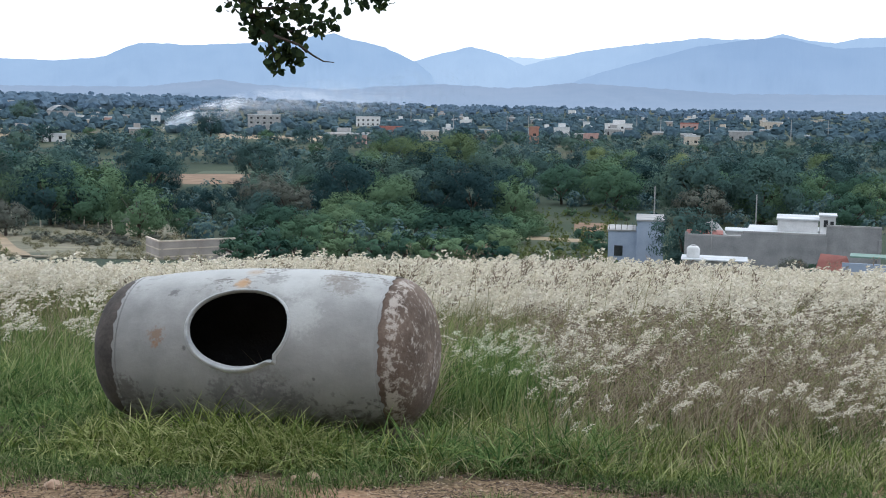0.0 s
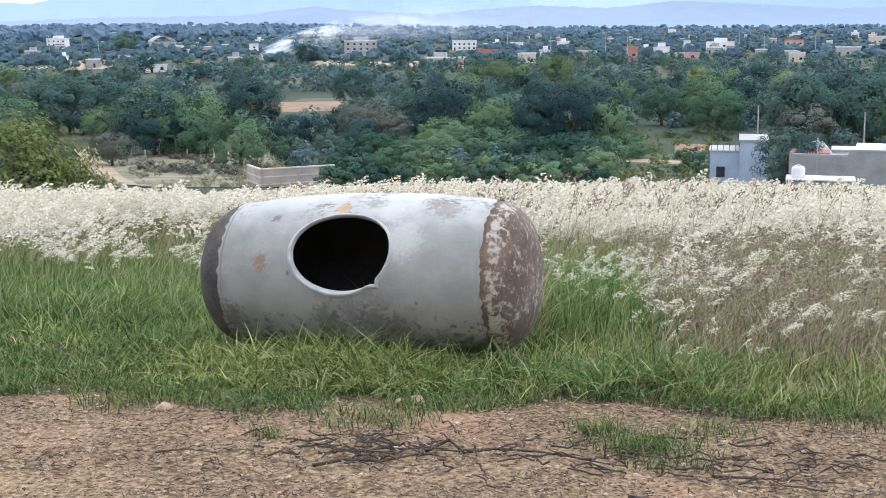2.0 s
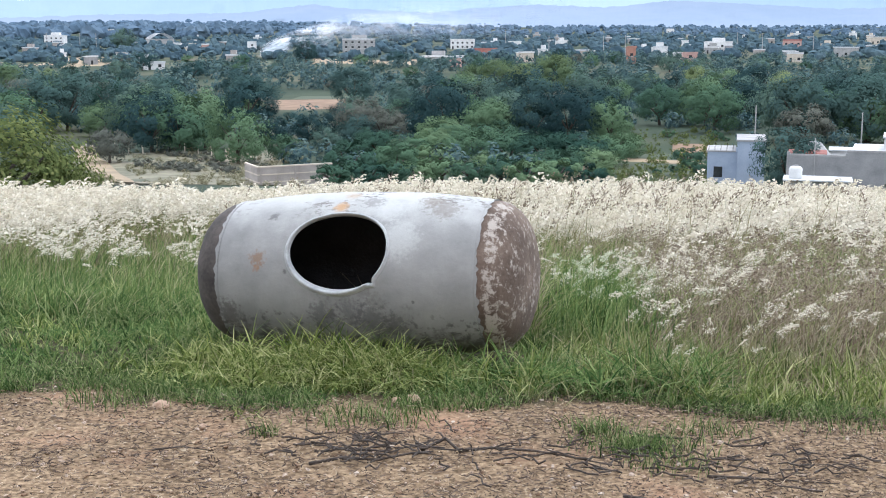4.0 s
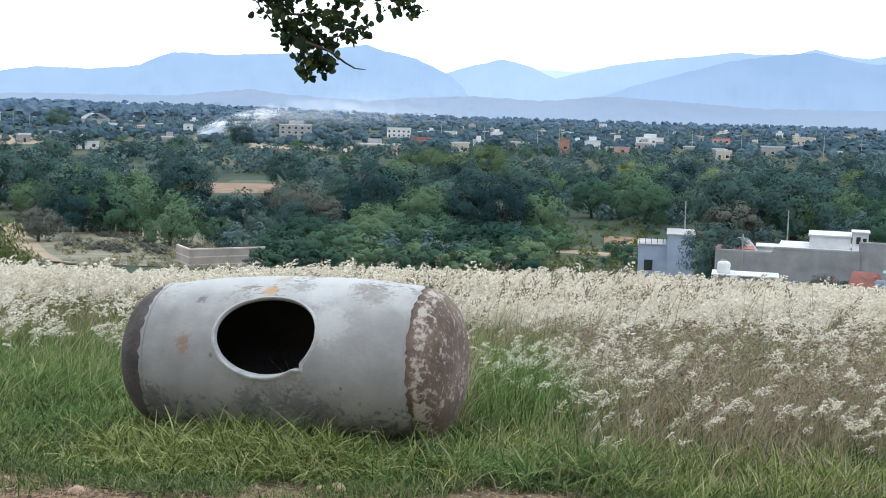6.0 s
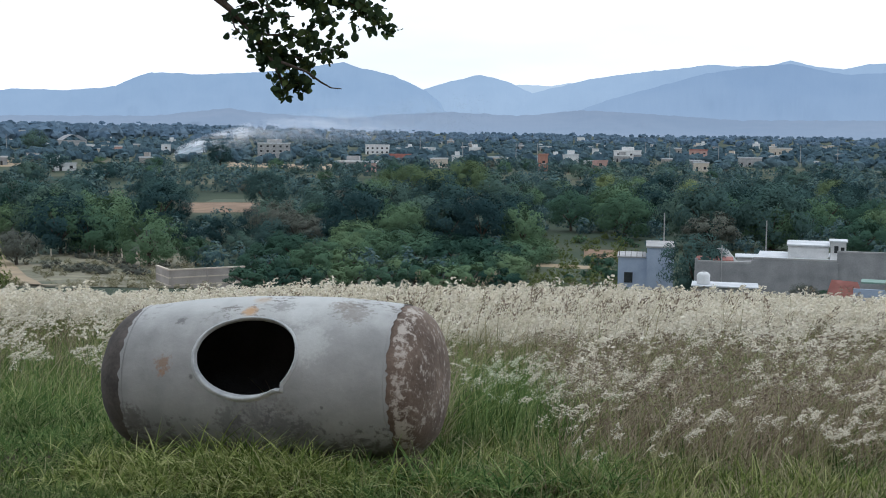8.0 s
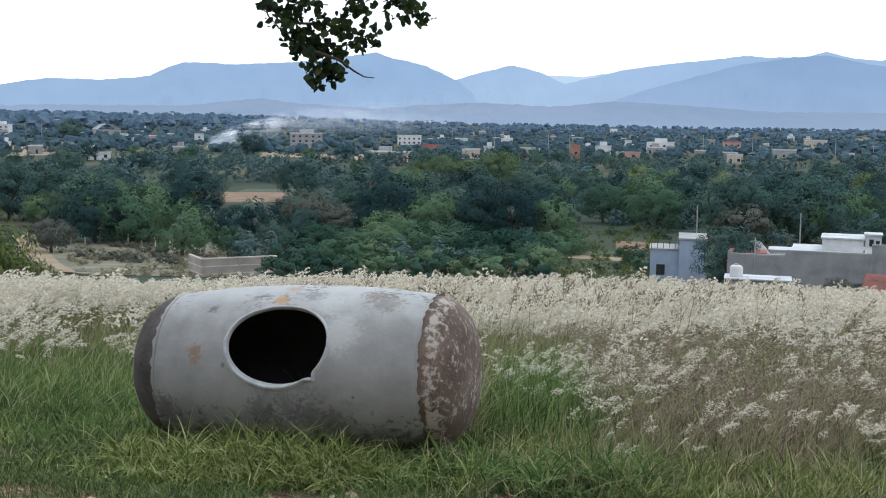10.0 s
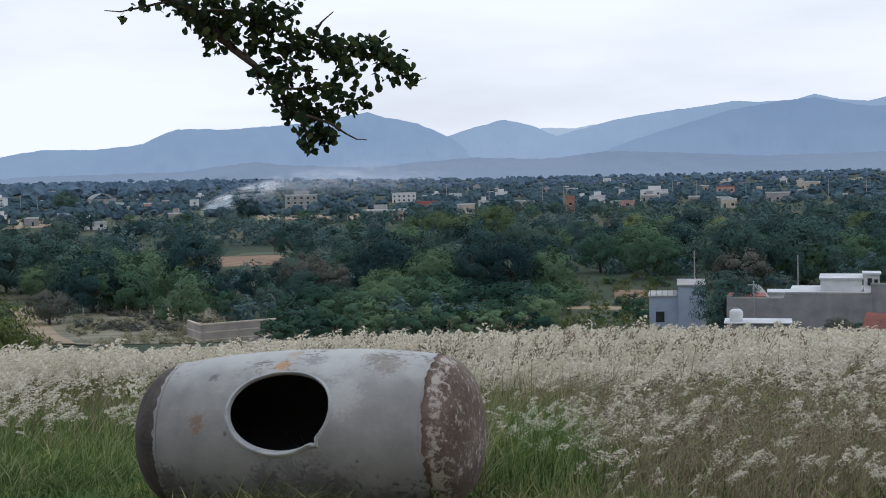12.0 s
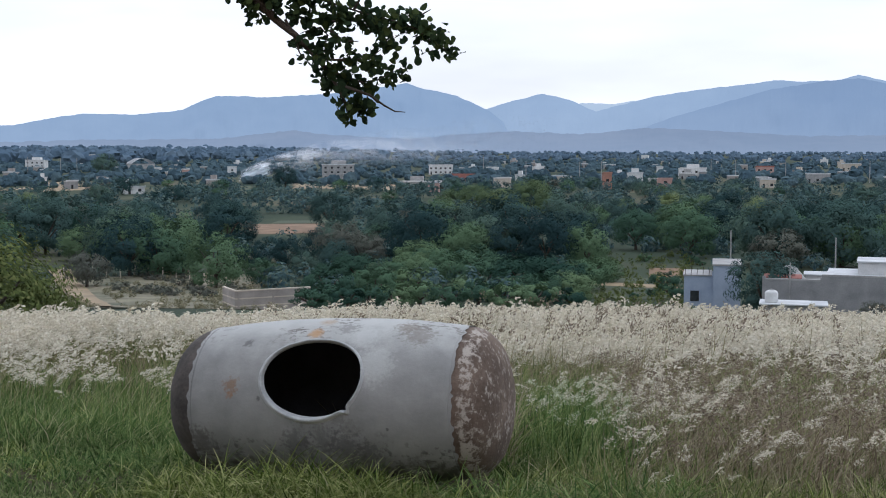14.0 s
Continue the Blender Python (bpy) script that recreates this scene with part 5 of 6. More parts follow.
def field():
    rng = np.random.default_rng(3)
    turf(rng)
    # long tufts along the tank's foot
    n = 200
    tx = np.where(rng.uniform(0, 1, n) < 0.55, rng.normal(-1.05, 0.42, n), rng.uniform(-2.0, 0.9, n))
    ty = rng.uniform(5.76, 6.25, n)
    for east, mat, label in ((False, "tuft_blade", "long yellow-green grass tufts along the tank's foot"), (True, "lush_blade", "long dark green grass tufts by the tank's brown end")):
        m = (tx + rng.normal(0, 0.22, n) > -0.45) == east
        per = 40
        x = (tx[m][:, None] + rng.normal(0, 0.05, (int(m.sum()), per))).ravel()
        y = (ty[m][:, None] + rng.normal(0, 0.045, (int(m.sum()), per))).ravel()
        size = np.repeat(rng.uniform(0.55, 1.15, int(m.sum())) * np.where((tx[m] > -1.75) & (tx[m] < -0.7), 1.25, 1.0), per)
        inside, u, v = near_tank(x, y)
        keep = ~inside & (v < 0.1)
        x, y, size, v = x[keep], y[keep], size[keep], v[keep]
        tall = size * rng.uniform(0.13, 0.30, len(x)) * np.clip(1.1 - 1.1 * np.clip(-0.45 - v, 0, 1), 0.5, 1.1)
        grass("grass", label, *blades(rng, x, y, tall, rng.uniform(0.008, 0.016, len(x)), 1.6, segs=5, droop=0.46), M[mat])
        q = rng.uniform(0, 1, len(x)) < 0.07
        grass("grass", "pale dry blades among the tufts", *blades(rng, x[q], y[q], tall[q] * 1.1, rng.uniform(0.005, 0.008, int(q.sum())), 1.6, segs=5, droop=0.46), M["olive_blade"])
    # thin green edge towards the road
    n = 12000
    x = rng.uniform(-3.4, 3.2, n)
    y = rough_edge(x) + np.abs(rng.normal(0.05, 0.22, n)) - 0.12
    keep = ~near_tank(x, y)[0] & (drift_of(x, y, 2.6, 2.6, 31) > -0.28)
    x, y = x[keep], y[keep]
    grass("grass", "thin low grass at the road's edge", *blades(rng, x, y, rng.uniform(0.03, 0.12, len(x)), rng.uniform(0.004, 0.008, len(x)), 1.3, droop=0.4), M["lawn_blade"])
    # green front of the tall meadow, in leaning tufts
    n = 420
    tx, ty = rng.uniform(-0.1, 3.2, n), 5.62 + 1.5 * rng.uniform(0, 1, n) ** 1.6
    keep = (ty > rough_edge(tx) + 0.05) & (np.abs(tx) < 0.5 * ty)
    tx, ty = tx[keep], ty[keep]
    shade = drift_of(tx, ty, 1.1, 1.1, 41) + rng.normal(0, 0.2, len(tx))
    for lo, hi, mat, label in ((-9, -0.05, "lawn_blade", "green grass tufts along the meadow's front"), (-0.05, 0.22, "olive_blade", "olive grass tufts along the meadow's front"), (0.22, 9, "tuft_blade", "yellow-green grass tufts along the meadow's front")):
        m = (shade >= lo) & (shade < hi)
        per = 34
        x = (tx[m][:, None] + rng.normal(0, 0.06, (int(m.sum()), per))).ravel()
        y = (ty[m][:, None] + rng.normal(0, 0.05, (int(m.sum()), per))).ravel()
        h = np.repeat(rng.uniform(0.11, 0.26, int(m.sum())) * np.clip((ty[m] - 5.2) / 0.8, 0.5, 1), per) * rng.uniform(0.5, 1.2, len(x))
        ok = ~near_tank(x, y)[0]
        grass("grass", label, *blades(rng, x[ok], y[ok], h[ok], rng.uniform(0.006, 0.012, int(ok.sum())), 1.1, (0.15, 0), segs=4, droop=0.38), M[mat])
    # leaves and stems of the tall meadow
    n = 52000
    y = 5.7 + 11.0 * rng.uniform(0, 1, n) ** 1.3
    x = rng.uniform(-0.55, 0.48, n) * y
    keep = (y > rough_edge(x) + 0.05) & ~((x < 0.3) & (y < 7.05)) & ~((x < -1.1) & (y < 7.6)) & ~near_tank(x, y)[0]
    x, y = x[keep], y[keep]
    rise = np.clip((y - 5.5) / 1.5, 0.25, 1)
    q = rng.uniform(0, 1, len(x)) + 0.55 * drift_of(x, y, 0.7, 0.7, 2) - 0.5 * (x < -1.0) * (y < 11) - 0.6 * (np.abs(x - 0.38) < 0.38) * (y > 6.6) * (y < 10) + 0.06 * (x > 0.8) * (y > 6.4)
    for lo, hi, mat, label, t0, t1 in ((-9, 0.05, "lush_blade", "tall dark green meadow grass", 0.25, 0.55), (0.05, 0.40, "green_blade", "tall green meadow grass", 0.25, 0.58), (0.40, 0.68, "olive_blade", "olive meadow grass going to seed", 0.28, 0.6), (0.68, 9, "dry_stem", "thin reddish dry grass stems", 0.3, 0.62)):
        m = (q >= lo) & (q < hi)
        k = int(m.sum())
        grass("grass", label, *blades(rng, x[m], y[m], rng.uniform(t0, t1, k) * rise[m] * np.where((x[m] < -1.0) & (y[m] < 10), 0.6, 1.0), rng.uniform(0.005, 0.012, k), 0.85, (0.25, 0), droop=0.34), M[mat])
    # greyish brown stand of stems with short mauve spikes
    n = 14000
    y = rng.uniform(6.3, 13.0, n)
    x = rng.uniform(-0.02, 0.50, n) * y
    keep = (x > 0.62) & (drift_of(x, y, 0.6, 0.6, 12) + rng.normal(0, 0.15, n) > -0.25)
    x, y = x[keep], y[keep]
    tall = rng.uniform(0.24, 0.54, len(x)) * np.clip((y - 5.2) / 1.6, 0.5, 1)
    grass("grass", "greyish brown dry grass stems in the meadow", *blades(rng, x, y, tall, rng.uniform(0.005, 0.011, len(x)), 0.8, (0.28, 0), droop=0.34), M["dry_stem"])
    m = rng.uniform(0, 1, len(x)) < 0.3
    spikes = [panicle_shape(rng, 9, 2, 0.020, 0.22, 0.30) for _ in range(6)]
    grass("grass", "mauve-brown slender spikes of dry grass", *strew(rng, spikes, x[m], y[m], ground_z(x[m], y[m]), tall[m] * 1.12, 0.16, 0.12), M["mauve_head"])
    # loose cream seed heads standing in groups
    near = [panicle_shape(rng, 13, 7, 0.0135, rng.uniform(0.20, 0.30), rng.uniform(0.25, 0.5)) for _ in range(12)]
    groups = [(0.95, 8.3, 0.28, 0.6, 9, 6), (2.2, 7.6, 0.45, 0.6, 17, 7), (1.6, 9.3, 0.8, 0.6, 8, 5), (2.9, 8.8, 0.6, 0.8, 9, 7), (1.3, 6.9, 0.7, 0.4, 8, 4), (2.0, 6.35, 0.7, 0.25, 9, 4), (0.75, 6.4, 0.35, 0.25, 7, 4), (0.55, 7.7, 0.25, 0.6, 8, 3), (1.1, 6.3, 0.5, 0.2, 6, 3), (1.4, 7.7, 0.6, 0.6, 5, 3), (2.6, 6.7, 0.4, 0.3, 6, 4), (-2.6, 9.4, 0.7, 0.8, 12, 5), (-3.6, 9.9, 0.8, 0.8, 10, 6), (-1.9, 8.4, 0.4, 0.4, 4, 4)]
    gx, gy = [], []
    for cx, cy, sx, sy, count, per in groups:
        for _ in range(count):
            ax, ay = rng.normal(cx, sx), rng.normal(cy, sy)
            k = max(2, int(rng.poisson(per)))
            gx.append(rng.normal(ax, 0.13, k))
            gy.append(rng.normal(ay, 0.09, k))
    x, y = np.concatenate(gx), np.concatenate(gy)
    keep = (y > rough_edge(x) + 0.25) & ~((x < 0.4) & (x > -1.9) & (y < 7.2)) & (np.abs(x) < 0.5 * y)
    x, y = x[keep], y[keep]
    tall = rng.uniform(0.42, 0.62, len(x)) * np.clip((y - 4.7) / 2.2, 0.5, 1)
    grass("grass", "loose cream seed heads nodding in groups", *strew(rng, near, x, y, ground_z(x, y), tall, 0.20, 0.18), M["plume"])
    grass("grass", "thin stalks under the loose seed heads", *blades(rng, x, y, tall * 0.85, np.full(len(x), 0.003), 0.12, (0.14, 0)), M["olive_blade"])
    # fresh greenish heads beside the tank's brown end
    n = 34
    x, y = rng.normal(0.30, 0.14, n), rng.uniform(7.0, 8.8, n)
    keep = x > 0.08 + 0.25 * (y < 7.3)
    x, y = x[keep], y[keep]
    tall = rng.uniform(0.35, 0.62, len(x))
    grass("grass", "pale green fresh seed heads beside the tank", *strew(rng, near, x, y, ground_z(x, y), tall, 0.2, 0.1), M["green_head"])
    # cream heads of the meadow's middle and its brow
    far = [panicle_shape(rng, 9, 5, 0.028, rng.uniform(0.28, 0.36), rng.uniform(0.18, 0.4)) for _ in range(12)]
    for label, y0, y1, n in (("creamy white seed heads of the meadow", 8.6, 12.5, 3000), ("dense creamy white seed heads along the brow", 12.0, 20.0, 14000)):
        y = y0 + (y1 - y0) * rng.uniform(0, 1, n) ** 0.9
        x = rng.uniform(-0.56, 0.50, n) * y
        patchy = drift_of(x, y, 0.8, 0.8, 5) + 0.9 * drift_of(x, y, 2.4, 2.0, 8)
        wave = y + 0.5 * np.sin(x * 1.9)
        east = np.interp(wave, [8.5, 10.0, 11.5, 13.0, 14.5], [-0.1, 0.0, 0.26, 0.8, 1.4])
        west = np.interp(wave, [8.4, 10.3, 11.8, 13.2, 14.7], [-0.4, -0.05, 0.18, 0.7, 1.4])
        thick = np.where(x < -0.12 * y, west, east)
        keep = rng.uniform(0, 1, n) + 0.9 * patchy < thick
        x, y = x[keep], y[keep]
        tall = rng.uniform(0.5, 0.78, len(x)) * np.where(rng.uniform(0, 1, len(x)) < 0.05, 1.18, 1.0)
        grass("grass", label, *strew(rng, far, x, y, ground_z(x, y), tall, 0.20, 0.16), M["plume"])
        grass("grass", "thin stalks under the seed heads", *blades(rng, x, y, tall * 0.9, np.full(len(x), 0.004), 0.12, (0.12, 0)), M["olive_blade"])
    # tall dark spikes standing out of the brow
    n = 260
    y = rng.uniform(9.5, 16.0, n)
    x = rng.normal(0.03, 0.14, n) * y
    tall = rng.uniform(0.68, 0.98, n)
    grass("grass", "tall dark grass spikes above the meadow", *blades(rng, x, y, tall, rng.uniform(0.006, 0.010, n), 0.25, (0.2, 0)), M["olive_blade"])
    grass("grass", "slim dull seed heads on tall spikes", *strew(rng, [plume_shape(rng, 18, 0.018, 0.18) for _ in range(5)], x, y, ground_z(x, y), tall, 0.10, 0.2), M["mauve_head"])


field()


def road_litter():
    rng = np.random.default_rng(8)
    def straws(n, mat, label, short, long, thick, dark):
        y = 3.6 + 2.3 * rng.uniform(0, 1, n) ** 0.9
        x = rng.uniform(-0.62, 0.5, n) * y
        heap = np.array([noise.noise(Vector((a * 1.1, b * 2.2, 6))) + 0.6 * noise.noise(Vector((a * 3.1, b * 5.0, 2))) for a, b in zip(x, y)])
        keep = (y < rough_edge(x) + 0.1) & (rng.uniform(-0.5, 0.5, n) < dark * (heap + 0.35 * np.clip(x + 0.5, 0, 1)) + 0.12)
        x, y = x[keep], y[keep]
        n = len(x)
        a = rng.normal(0, 0.9, n)
        l, w = short + (long - short) * rng.uniform(0, 1, n) ** 2.2, rng.uniform(0.5, 1.2, n) * thick
        u = np.stack([np.cos(a) * l, np.sin(a) * l, rng.normal(0, 0.18, n) * l], 1)
        p = np.stack([-np.sin(a) * w, np.cos(a) * w, w * rng.uniform(-1, 1, n)], 1)
        c = np.stack([x, y, ground_z(x, y) + rng.uniform(0.010, 0.026, n)], 1)
        bow = p / (np.linalg.norm(p, axis=1)[:, None] + 1e-9) * (l * rng.normal(0, 0.22, n))[:, None]
        v = np.stack([c - u - p * 0.6, c + bow - p, c + u - p * 0.3, c + u + p * 0.3, c + bow + p, c - u + p * 0.6], 1).reshape(-1, 3)
        k = np.arange(n)[:, None] * 6
        tagged(mesh_ob("litter", v, np.concatenate([k + np.array([0, 1, 4, 5]), k + np.array([1, 2, 3, 4])]), mat), label, "litter", kind="stuff")

    straws(34000, M["straw"], "pale dry grass litter on bare earth", 0.003, 0.017, 0.0019, 0.3)
    straws(52000, M["dark_straw"], "dark brown twig and leaf litter on bare earth", 0.003, 0.024, 0.0022, 1.0)
    # gravel
    bm = bmesh.new()
    bmesh.ops.create_icosphere(bm, subdivisions=1, radius=1.0)
    sv = np.array([p.co[:] for p in bm.verts])
    sf = np.array([[q.index for q in fc.verts] for fc in bm.faces])
    bm.free()
    shapes = [(sv * (1 + 0.2 * rng.normal(0, 1, (len(sv), 1))) * np.array([1.3, 1.0, 0.7]), sf) for _ in range(6)]
    n = 5000
    y = 3.6 + 2.2 * rng.uniform(0, 1, n)
    x = rng.uniform(-0.62, 0.5, n) * y
    v, f = strew(rng, shapes, x, y, ground_z(x, y) + 0.004, 0.003 + 0.009 * rng.uniform(0, 1, n) ** 5, 0.1)
    tagged(mesh_ob("gravel", v, f, M["pebble"]), "small tan gravel scattered over the road", "gravel", kind="stuff")


M["pebble"] = leafy("pebble", [(0.18, 0.12, 0.08), (0.30, 0.21, 0.14), (0.42, 0.33, 0.25), (0.50, 0.43, 0.36)], 0.0)
road_litter()


def stone(x, y, size, seed):
    bm = bmesh.new()
    bmesh.ops.create_icosphere(bm, subdivisions=3, radius=size)
    for v in bm.verts:
        v.co *= 1 + 0.35 * noise.noise(v.co / size * 1.1 + Vector((seed, 0, 0)))
        v.co.z *= 0.75
    ob = part("stone", bm, M["stone"], None, smooth=True)
    ob.matrix_basis = pose(x, y, float(ground_z(x, y)) + size * 0.35, 0, 0, seed * 70)
    tagged(ob, "pale tan stone lying at the road's edge", "stone", "stones at the road's edge")


M["stone"] = surface("stone", (0.30, 0.20, 0.13), (0.55, 0.42, 0.31), 12.0, 0.9, 80.0, 0.6)
for i, (sx, sy, sz) in enumerate(((-0.60, 5.60, 0.026), (-0.68, 5.58, 0.02), (-1.78, 5.38, 0.028), (-1.50, 5.10, 0.014), (-0.35, 5.5, 0.014), (-0.15, 5.3, 0.012), (-2.3, 5.0, 0.014), (0.62, 5.2, 0.013))):
    stone(sx, sy, sz * 1.35, i + 1.3)


def sticks():
    r = random.Random(9)
    for i in range(140):
        x, y = r.gauss(-0.74, 0.22), r.gauss(4.84, 0.11)
        if i > 62:
            x, y = r.gauss(0.62, 0.5), r.gauss(4.78, 0.17)
        a, l = r.uniform(0, math.pi), r.uniform(0.06, 0.22)
        pts = [(x + (k / 4 - 0.5) * l * math.cos(a) + r.gauss(0, 0.012), y + (k / 4 - 0.5) * l * math.sin(a) * 0.6 + r.gauss(0, 0.012), float(ground_z(x, y)) + 0.018 + abs(r.gauss(0, 0.012))) for k in range(5)]
        bm = bmesh.new()
        tube(bm, pts, [0.004, 0.0045, 0.004, 0.0035, 0.002], 5)
        ob = part("twig", bm, M["bark"], None)
        tagged(ob, "dry brown dead twig lying on the road", "twig", "dead twigs on the road")


sticks()


def bent_stick(points, thick, forks):
    """A long dead branch on the road with its side shoots."""
    def at(x, y, up):
        return (x, y, float(ground_z(x, y)) + 0.012 + up)
    bm = bmesh.new()
    pts = [at(x, y, 0.012 * (k % 2)) for k, (x, y) in enumerate(points)]
    tube(bm, pts, list(np.linspace(thick * 0.8, thick * 0.28, len(pts))), 7)
    for k, dx, dy in forks:
        x, y = points[k]
        tube(bm, [at(x, y, 0.006), at(x + 0.5 * dx, y + 0.6 * dy, 0.02), at(x + dx, y + dy, 0.012)], [thick * 0.45, thick * 0.32, thick * 0.15], 5)
    tagged(part("stick", bm, M["bark"], None, smooth=True), "long crooked dead branch lying on the road", "stick", "dead branches on the road")


bent_stick([(-0.49, 4.84), (-0.40, 4.96), (-0.33, 4.83), (-0.20, 4.85), (-0.02, 4.86), (0.07, 4.79), (0.30, 4.70)], 0.011, [(1, -0.05, 0.08), (3, 0.12, 0.07), (5, 0.1, -0.02)])
bent_stick([(-0.93, 4.63), (-0.80, 4.68), (-0.66, 4.70), (-0.52, 4.76), (-0.44, 4.82)], 0.010, [(1, 0.1, -0.06), (2, 0.08, 0.08), (3, 0.12, -0.03)])
bent_stick([(0.66, 4.60), (0.80, 4.56), (0.95, 4.58), (1.15, 4.52)], 0.008, [(1, 0.08, 0.06), (2, 0.1, 0.05)])
bent_stick([(0.32, 4.36), (0.40, 4.30), (0.52, 4.22), (0.60, 4.20)], 0.009, [(1, 0.09, 0.0)])
bent_stick([(-1.62, 4.75), (-1.50, 4.77), (-1.36, 4.76)], 0.006, [(1, 0.06, 0.03)])


def tufts():
    rng = np.random.default_rng(13)
    for cx, cy, n, spread in ((0.42, 4.95, 620, 0.11), (0.27, 5.15, 220, 0.08), (0.75, 5.2, 160, 0.12), (-1.2, 5.02, 60, 0.04), (-0.78, 5.28, 420, 0.15), (-2.0, 5.5, 300, 0.15), (1.35, 5.45, 500, 0.2), (0.52, 4.72, 120, 0.10)):
        x, y = rng.normal(cx, spread, n), rng.normal(cy, spread * 0.6, n)
        v, f = blades(rng, x, y, rng.uniform(0.03, 0.10, n), rng.uniform(0.004, 0.007, n), 1.0, sink=0.0)
        tagged(mesh_ob("grass_tuft", v, f, M["lawn_blade"]), "small green grass tuft on the road", "grass tuft", "grass tufts on the road", kind="stuff")


tufts()


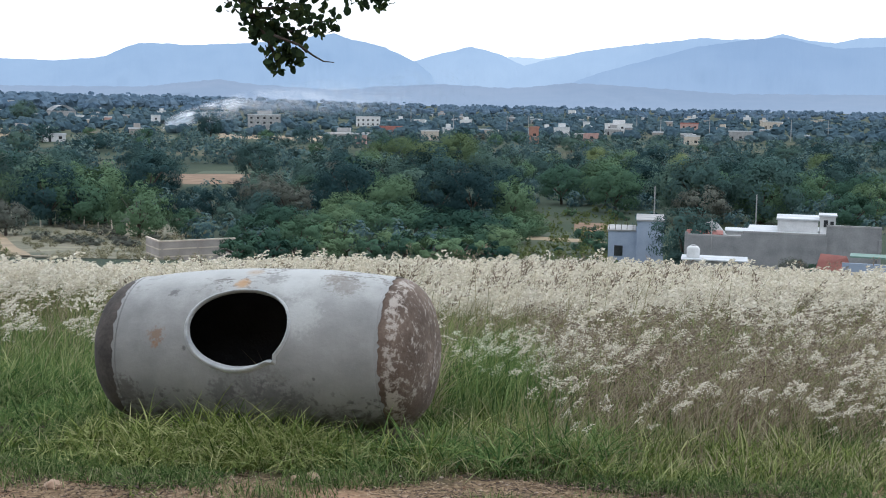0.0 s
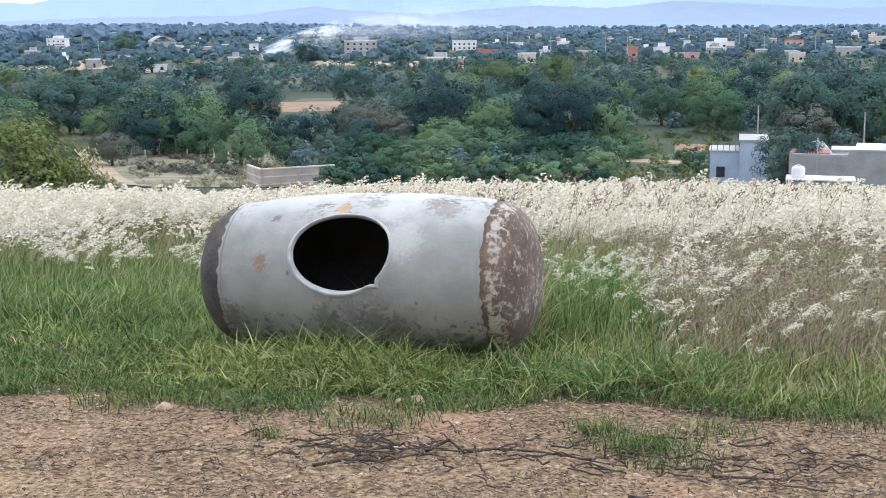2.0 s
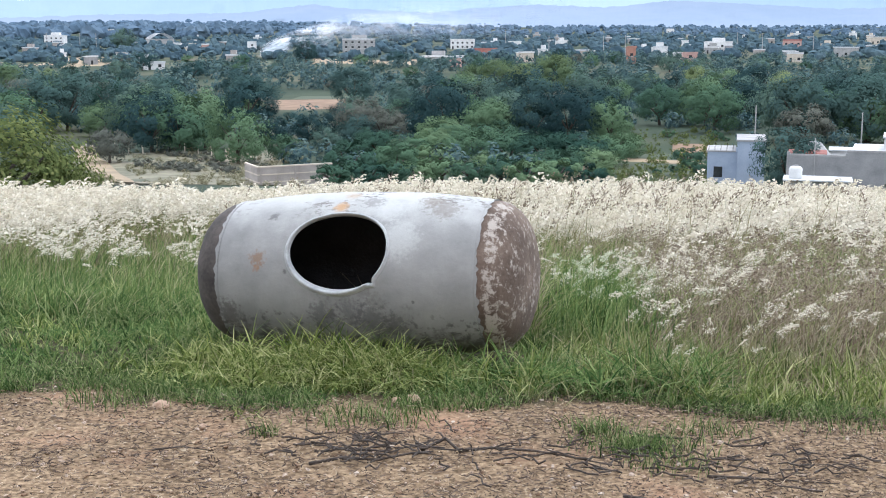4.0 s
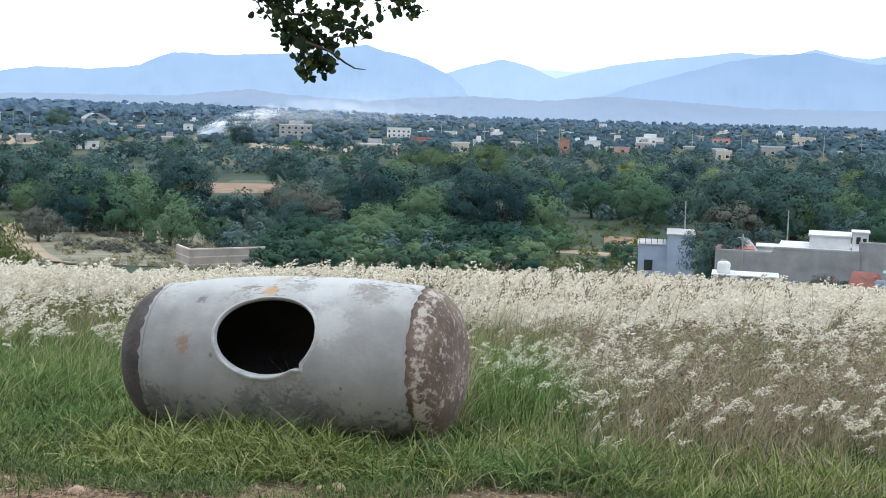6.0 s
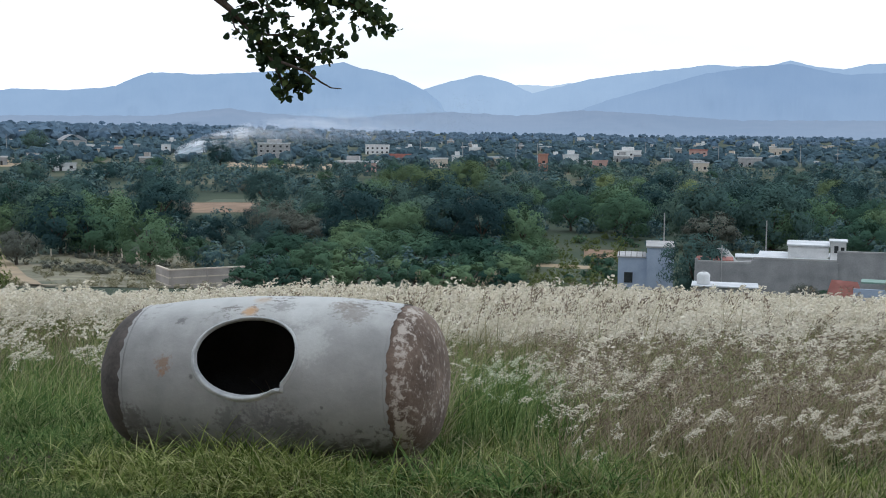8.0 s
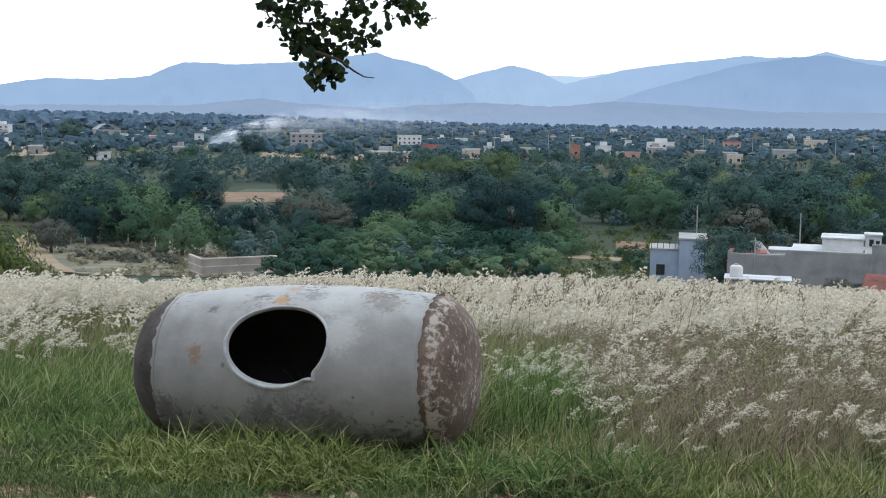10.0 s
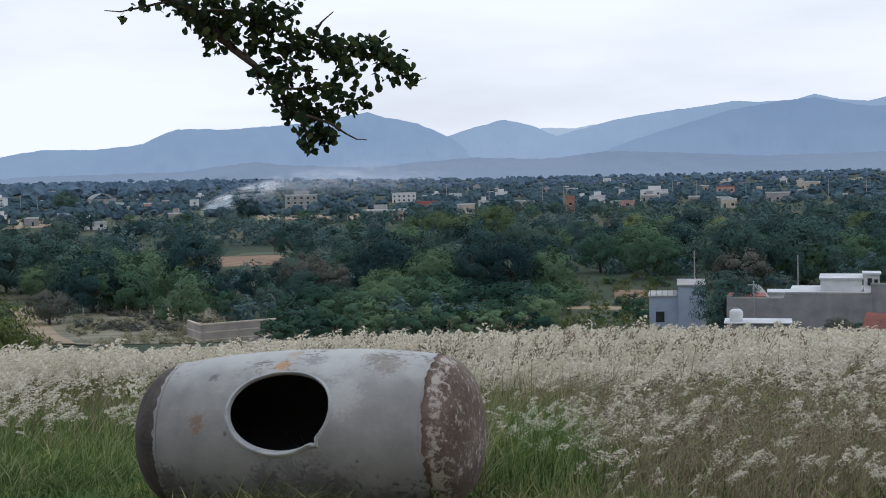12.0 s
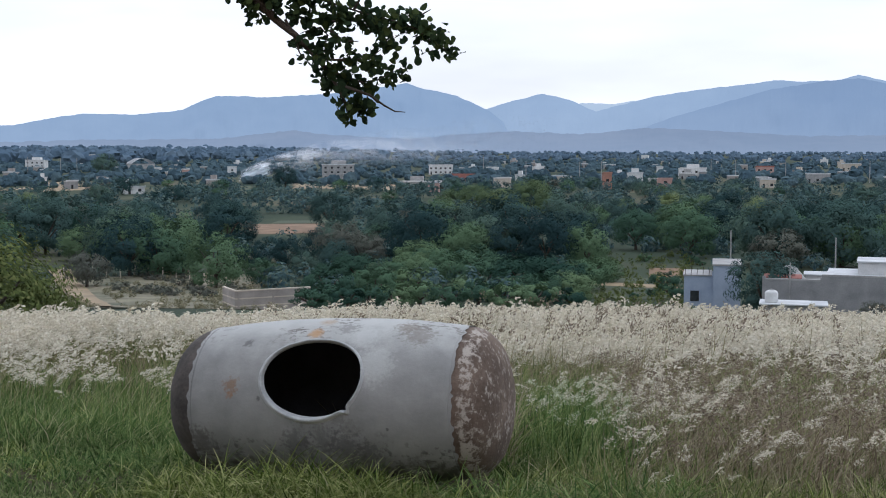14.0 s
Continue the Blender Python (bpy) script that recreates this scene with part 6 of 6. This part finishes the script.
# ---------------------------------------------------------------- the overhanging tree
def overhead_tree():
    r = random.Random(17)
    rng = np.random.default_rng(17)
    tree = empty("tree", -5.4, 3.4, float(ground_z(-5.4, 3.4)))
    off = Vector(tree.location)

    def spot(az, el, d):
        x, y = polar(az, d)
        return Vector((x, y, 1.8 + d * math.tan(radians(el)))) - off

    bm = bmesh.new()
    tube(bm, [(0, 0, -0.2), (0.1, 0.05, 1.2), (0.0, 0.15, 2.6), (0.25, 0.4, 4.2)], [0.24, 0.19, 0.16, 0.12], 10)
    part("trunk", bm, M["bark"], tree, smooth=True)
    line = [(-13.85, 8.13), (-12.9, 7.57), (-12.01, 6.77), (-11.23, 5.96), (-10.32, 5.25), (-9.76, 4.66), (-9.3, 4.19), (-8.74, 3.47), (-8.18, 2.52), (-7.91, 1.6)]
    limb = [Vector((0.25, 0.4, 4.2)), spot(-24.0, 13.5, 6.2), spot(-17.5, 9.9, 6.8)] + [spot(a, e, 7.0 + 0.06 * math.sin(3.0 * i)) for i, (a, e) in enumerate(line)]
    bm = bmesh.new()
    tube(bm, limb, [0.10, 0.06, 0.042, 0.034, 0.030, 0.026, 0.022, 0.019, 0.016, 0.014, 0.011, 0.007, 0.003], 8)
    part("limb", bm, M["bark"], tree, smooth=True)
    # side shoots: bearing and height of their bends, leaves to the metre, spread of the leaves
    twigs = [
        ([(-12.34, 7.23), (-11.18, 7.34), (-10.03, 6.99), (-9.1, 6.86), (-7.93, 6.5), (-6.76, 6.14), (-5.58, 5.89), (-4.64, 5.52), (-4.06, 5.03), (-3.24, 4.55)], 190, 0.042),
        ([(-12.55, 7.68), (-11.17, 7.68), (-10.01, 7.45), (-8.84, 7.67), (-8.36, 8.01)], 160, 0.036),
        ([(-10.76, 6.18), (-9.6, 5.94), (-8.43, 5.87), (-7.6, 5.92), (-6.78, 5.61), (-6.08, 5.07), (-5.98, 4.48)], 120, 0.032),
        ([(-9.3, 4.19), (-8.48, 4.12), (-7.54, 4.16), (-6.94, 4.15), (-6.34, 4.61)], 120, 0.026),
        ([(-8.97, 3.71), (-8.03, 3.34), (-7.21, 3.09), (-6.5, 3.2), (-5.89, 3.54), (-5.05, 3.76)], 170, 0.034),
        ([(-8.0, 2.9), (-6.87, 2.49), (-6.17, 2.0), (-5.71, 1.75), (-5.23, 1.71)], 0, 0.02),
        ([(-10.77, 5.95), (-10.33, 5.14), (-10.12, 4.43), (-9.66, 3.96)], 0, 0.02),
        ([(-11.67, 6.65), (-12.25, 6.42), (-12.44, 6.2)], 130, 0.026),
        ([(-8.28, 3.11), (-8.07, 2.28), (-7.73, 1.7), (-7.25, 1.9), (-6.95, 2.5)], 170, 0.034),
        ([(-5.58, 5.89), (-4.63, 6.1), (-4.02, 6.44)], 70, 0.022),
        ([(-9.85, 5.36), (-9.14, 5.59), (-8.8, 5.23), (-9.05, 4.65)], 110, 0.028),
        ([(-13.85, 8.13), (-14.6, 7.96), (-15.39, 7.78), (-16.18, 7.61), (-16.85, 7.66)], 30, 0.02),
        ([(-8.67, 5.47), (-8.1, 4.99), (-7.39, 4.98)], 70, 0.024),
        ([(-13.6, 8.3), (-11.5, 8.6), (-9.5, 8.6), (-7.5, 8.8)], 110, 0.05),
        ([(-7.6, 6.4), (-7.2, 7.1), (-6.6, 7.6)], 0, 0.02),
    ]
    lines = []
    for i, (tw, dense, wide) in enumerate(twigs):
        d = 7.0 + r.uniform(-0.10, 0.10)
        pts = [spot(a, e, d + 0.03 * k * r.uniform(-1, 1)) for k, (a, e) in enumerate(tw)]
        lines.append((pts, dense, wide))
        bm = bmesh.new()
        tube(bm, pts, list(np.linspace(0.009, 0.0025, len(pts))), 6)
        part("twig", bm, M["bark"], tree, smooth=True)
    lines.append((limb[3:7], 230, 0.045))
    lines.append((limb[7:], 90, 0.03))
    # leaves: small rounded blades in sprays along the twigs
    v = []

    def leaf(c, size):
        ax = Vector(rng.normal(0, 1, 3)) + Vector((0, 0, -0.5))
        ax.normalize()
        nr = ax.cross(Vector(rng.normal(0, 1, 3))).normalized()
        sd = ax.cross(nr)
        outline = ((0, 0), (0.25, 0.36), (0.6, 0.42), (0.9, 0.26), (1.05, 0), (0.9, -0.26), (0.6, -0.42), (0.25, -0.36))
        for a, b in outline:
            p = c + ax * (a * size) + sd * (b * size) + nr * (size * 0.35 * (abs(b) - 0.2 * a * a))
            v.append(p[:])

    for pts, dense, wide in lines:
        for a, b in zip(pts, pts[1:]):
            seg = (b - a).length
            for _ in range(max(1, int(seg * dense * 0.38)) if dense else 0):
                knot = a.lerp(b, r.random()) + Vector(rng.normal(0, wide * 0.9, 3))
                for _ in range(r.randint(4, 7)):
                    leaf(knot + Vector(rng.normal(0, 0.017, 3)), r.uniform(0.030, 0.056))
    n = len(v) // 8
    tris = [(8 * k + a, 8 * k + b, 8 * k + c) for k in range(n) for a, b, c in ((0, 1, 7), (1, 2, 6), (1, 6, 7), (2, 3, 5), (2, 5, 6), (3, 4, 5))]
    leaves = mesh_ob("leaves", np.array(v), np.array(tris), M["oak_leaf"], tree)
    leaves["kind"] = "stuff"
    tagged(tree, "broadleaf tree with a drooping leafy limb", "tree")


overhead_tree()
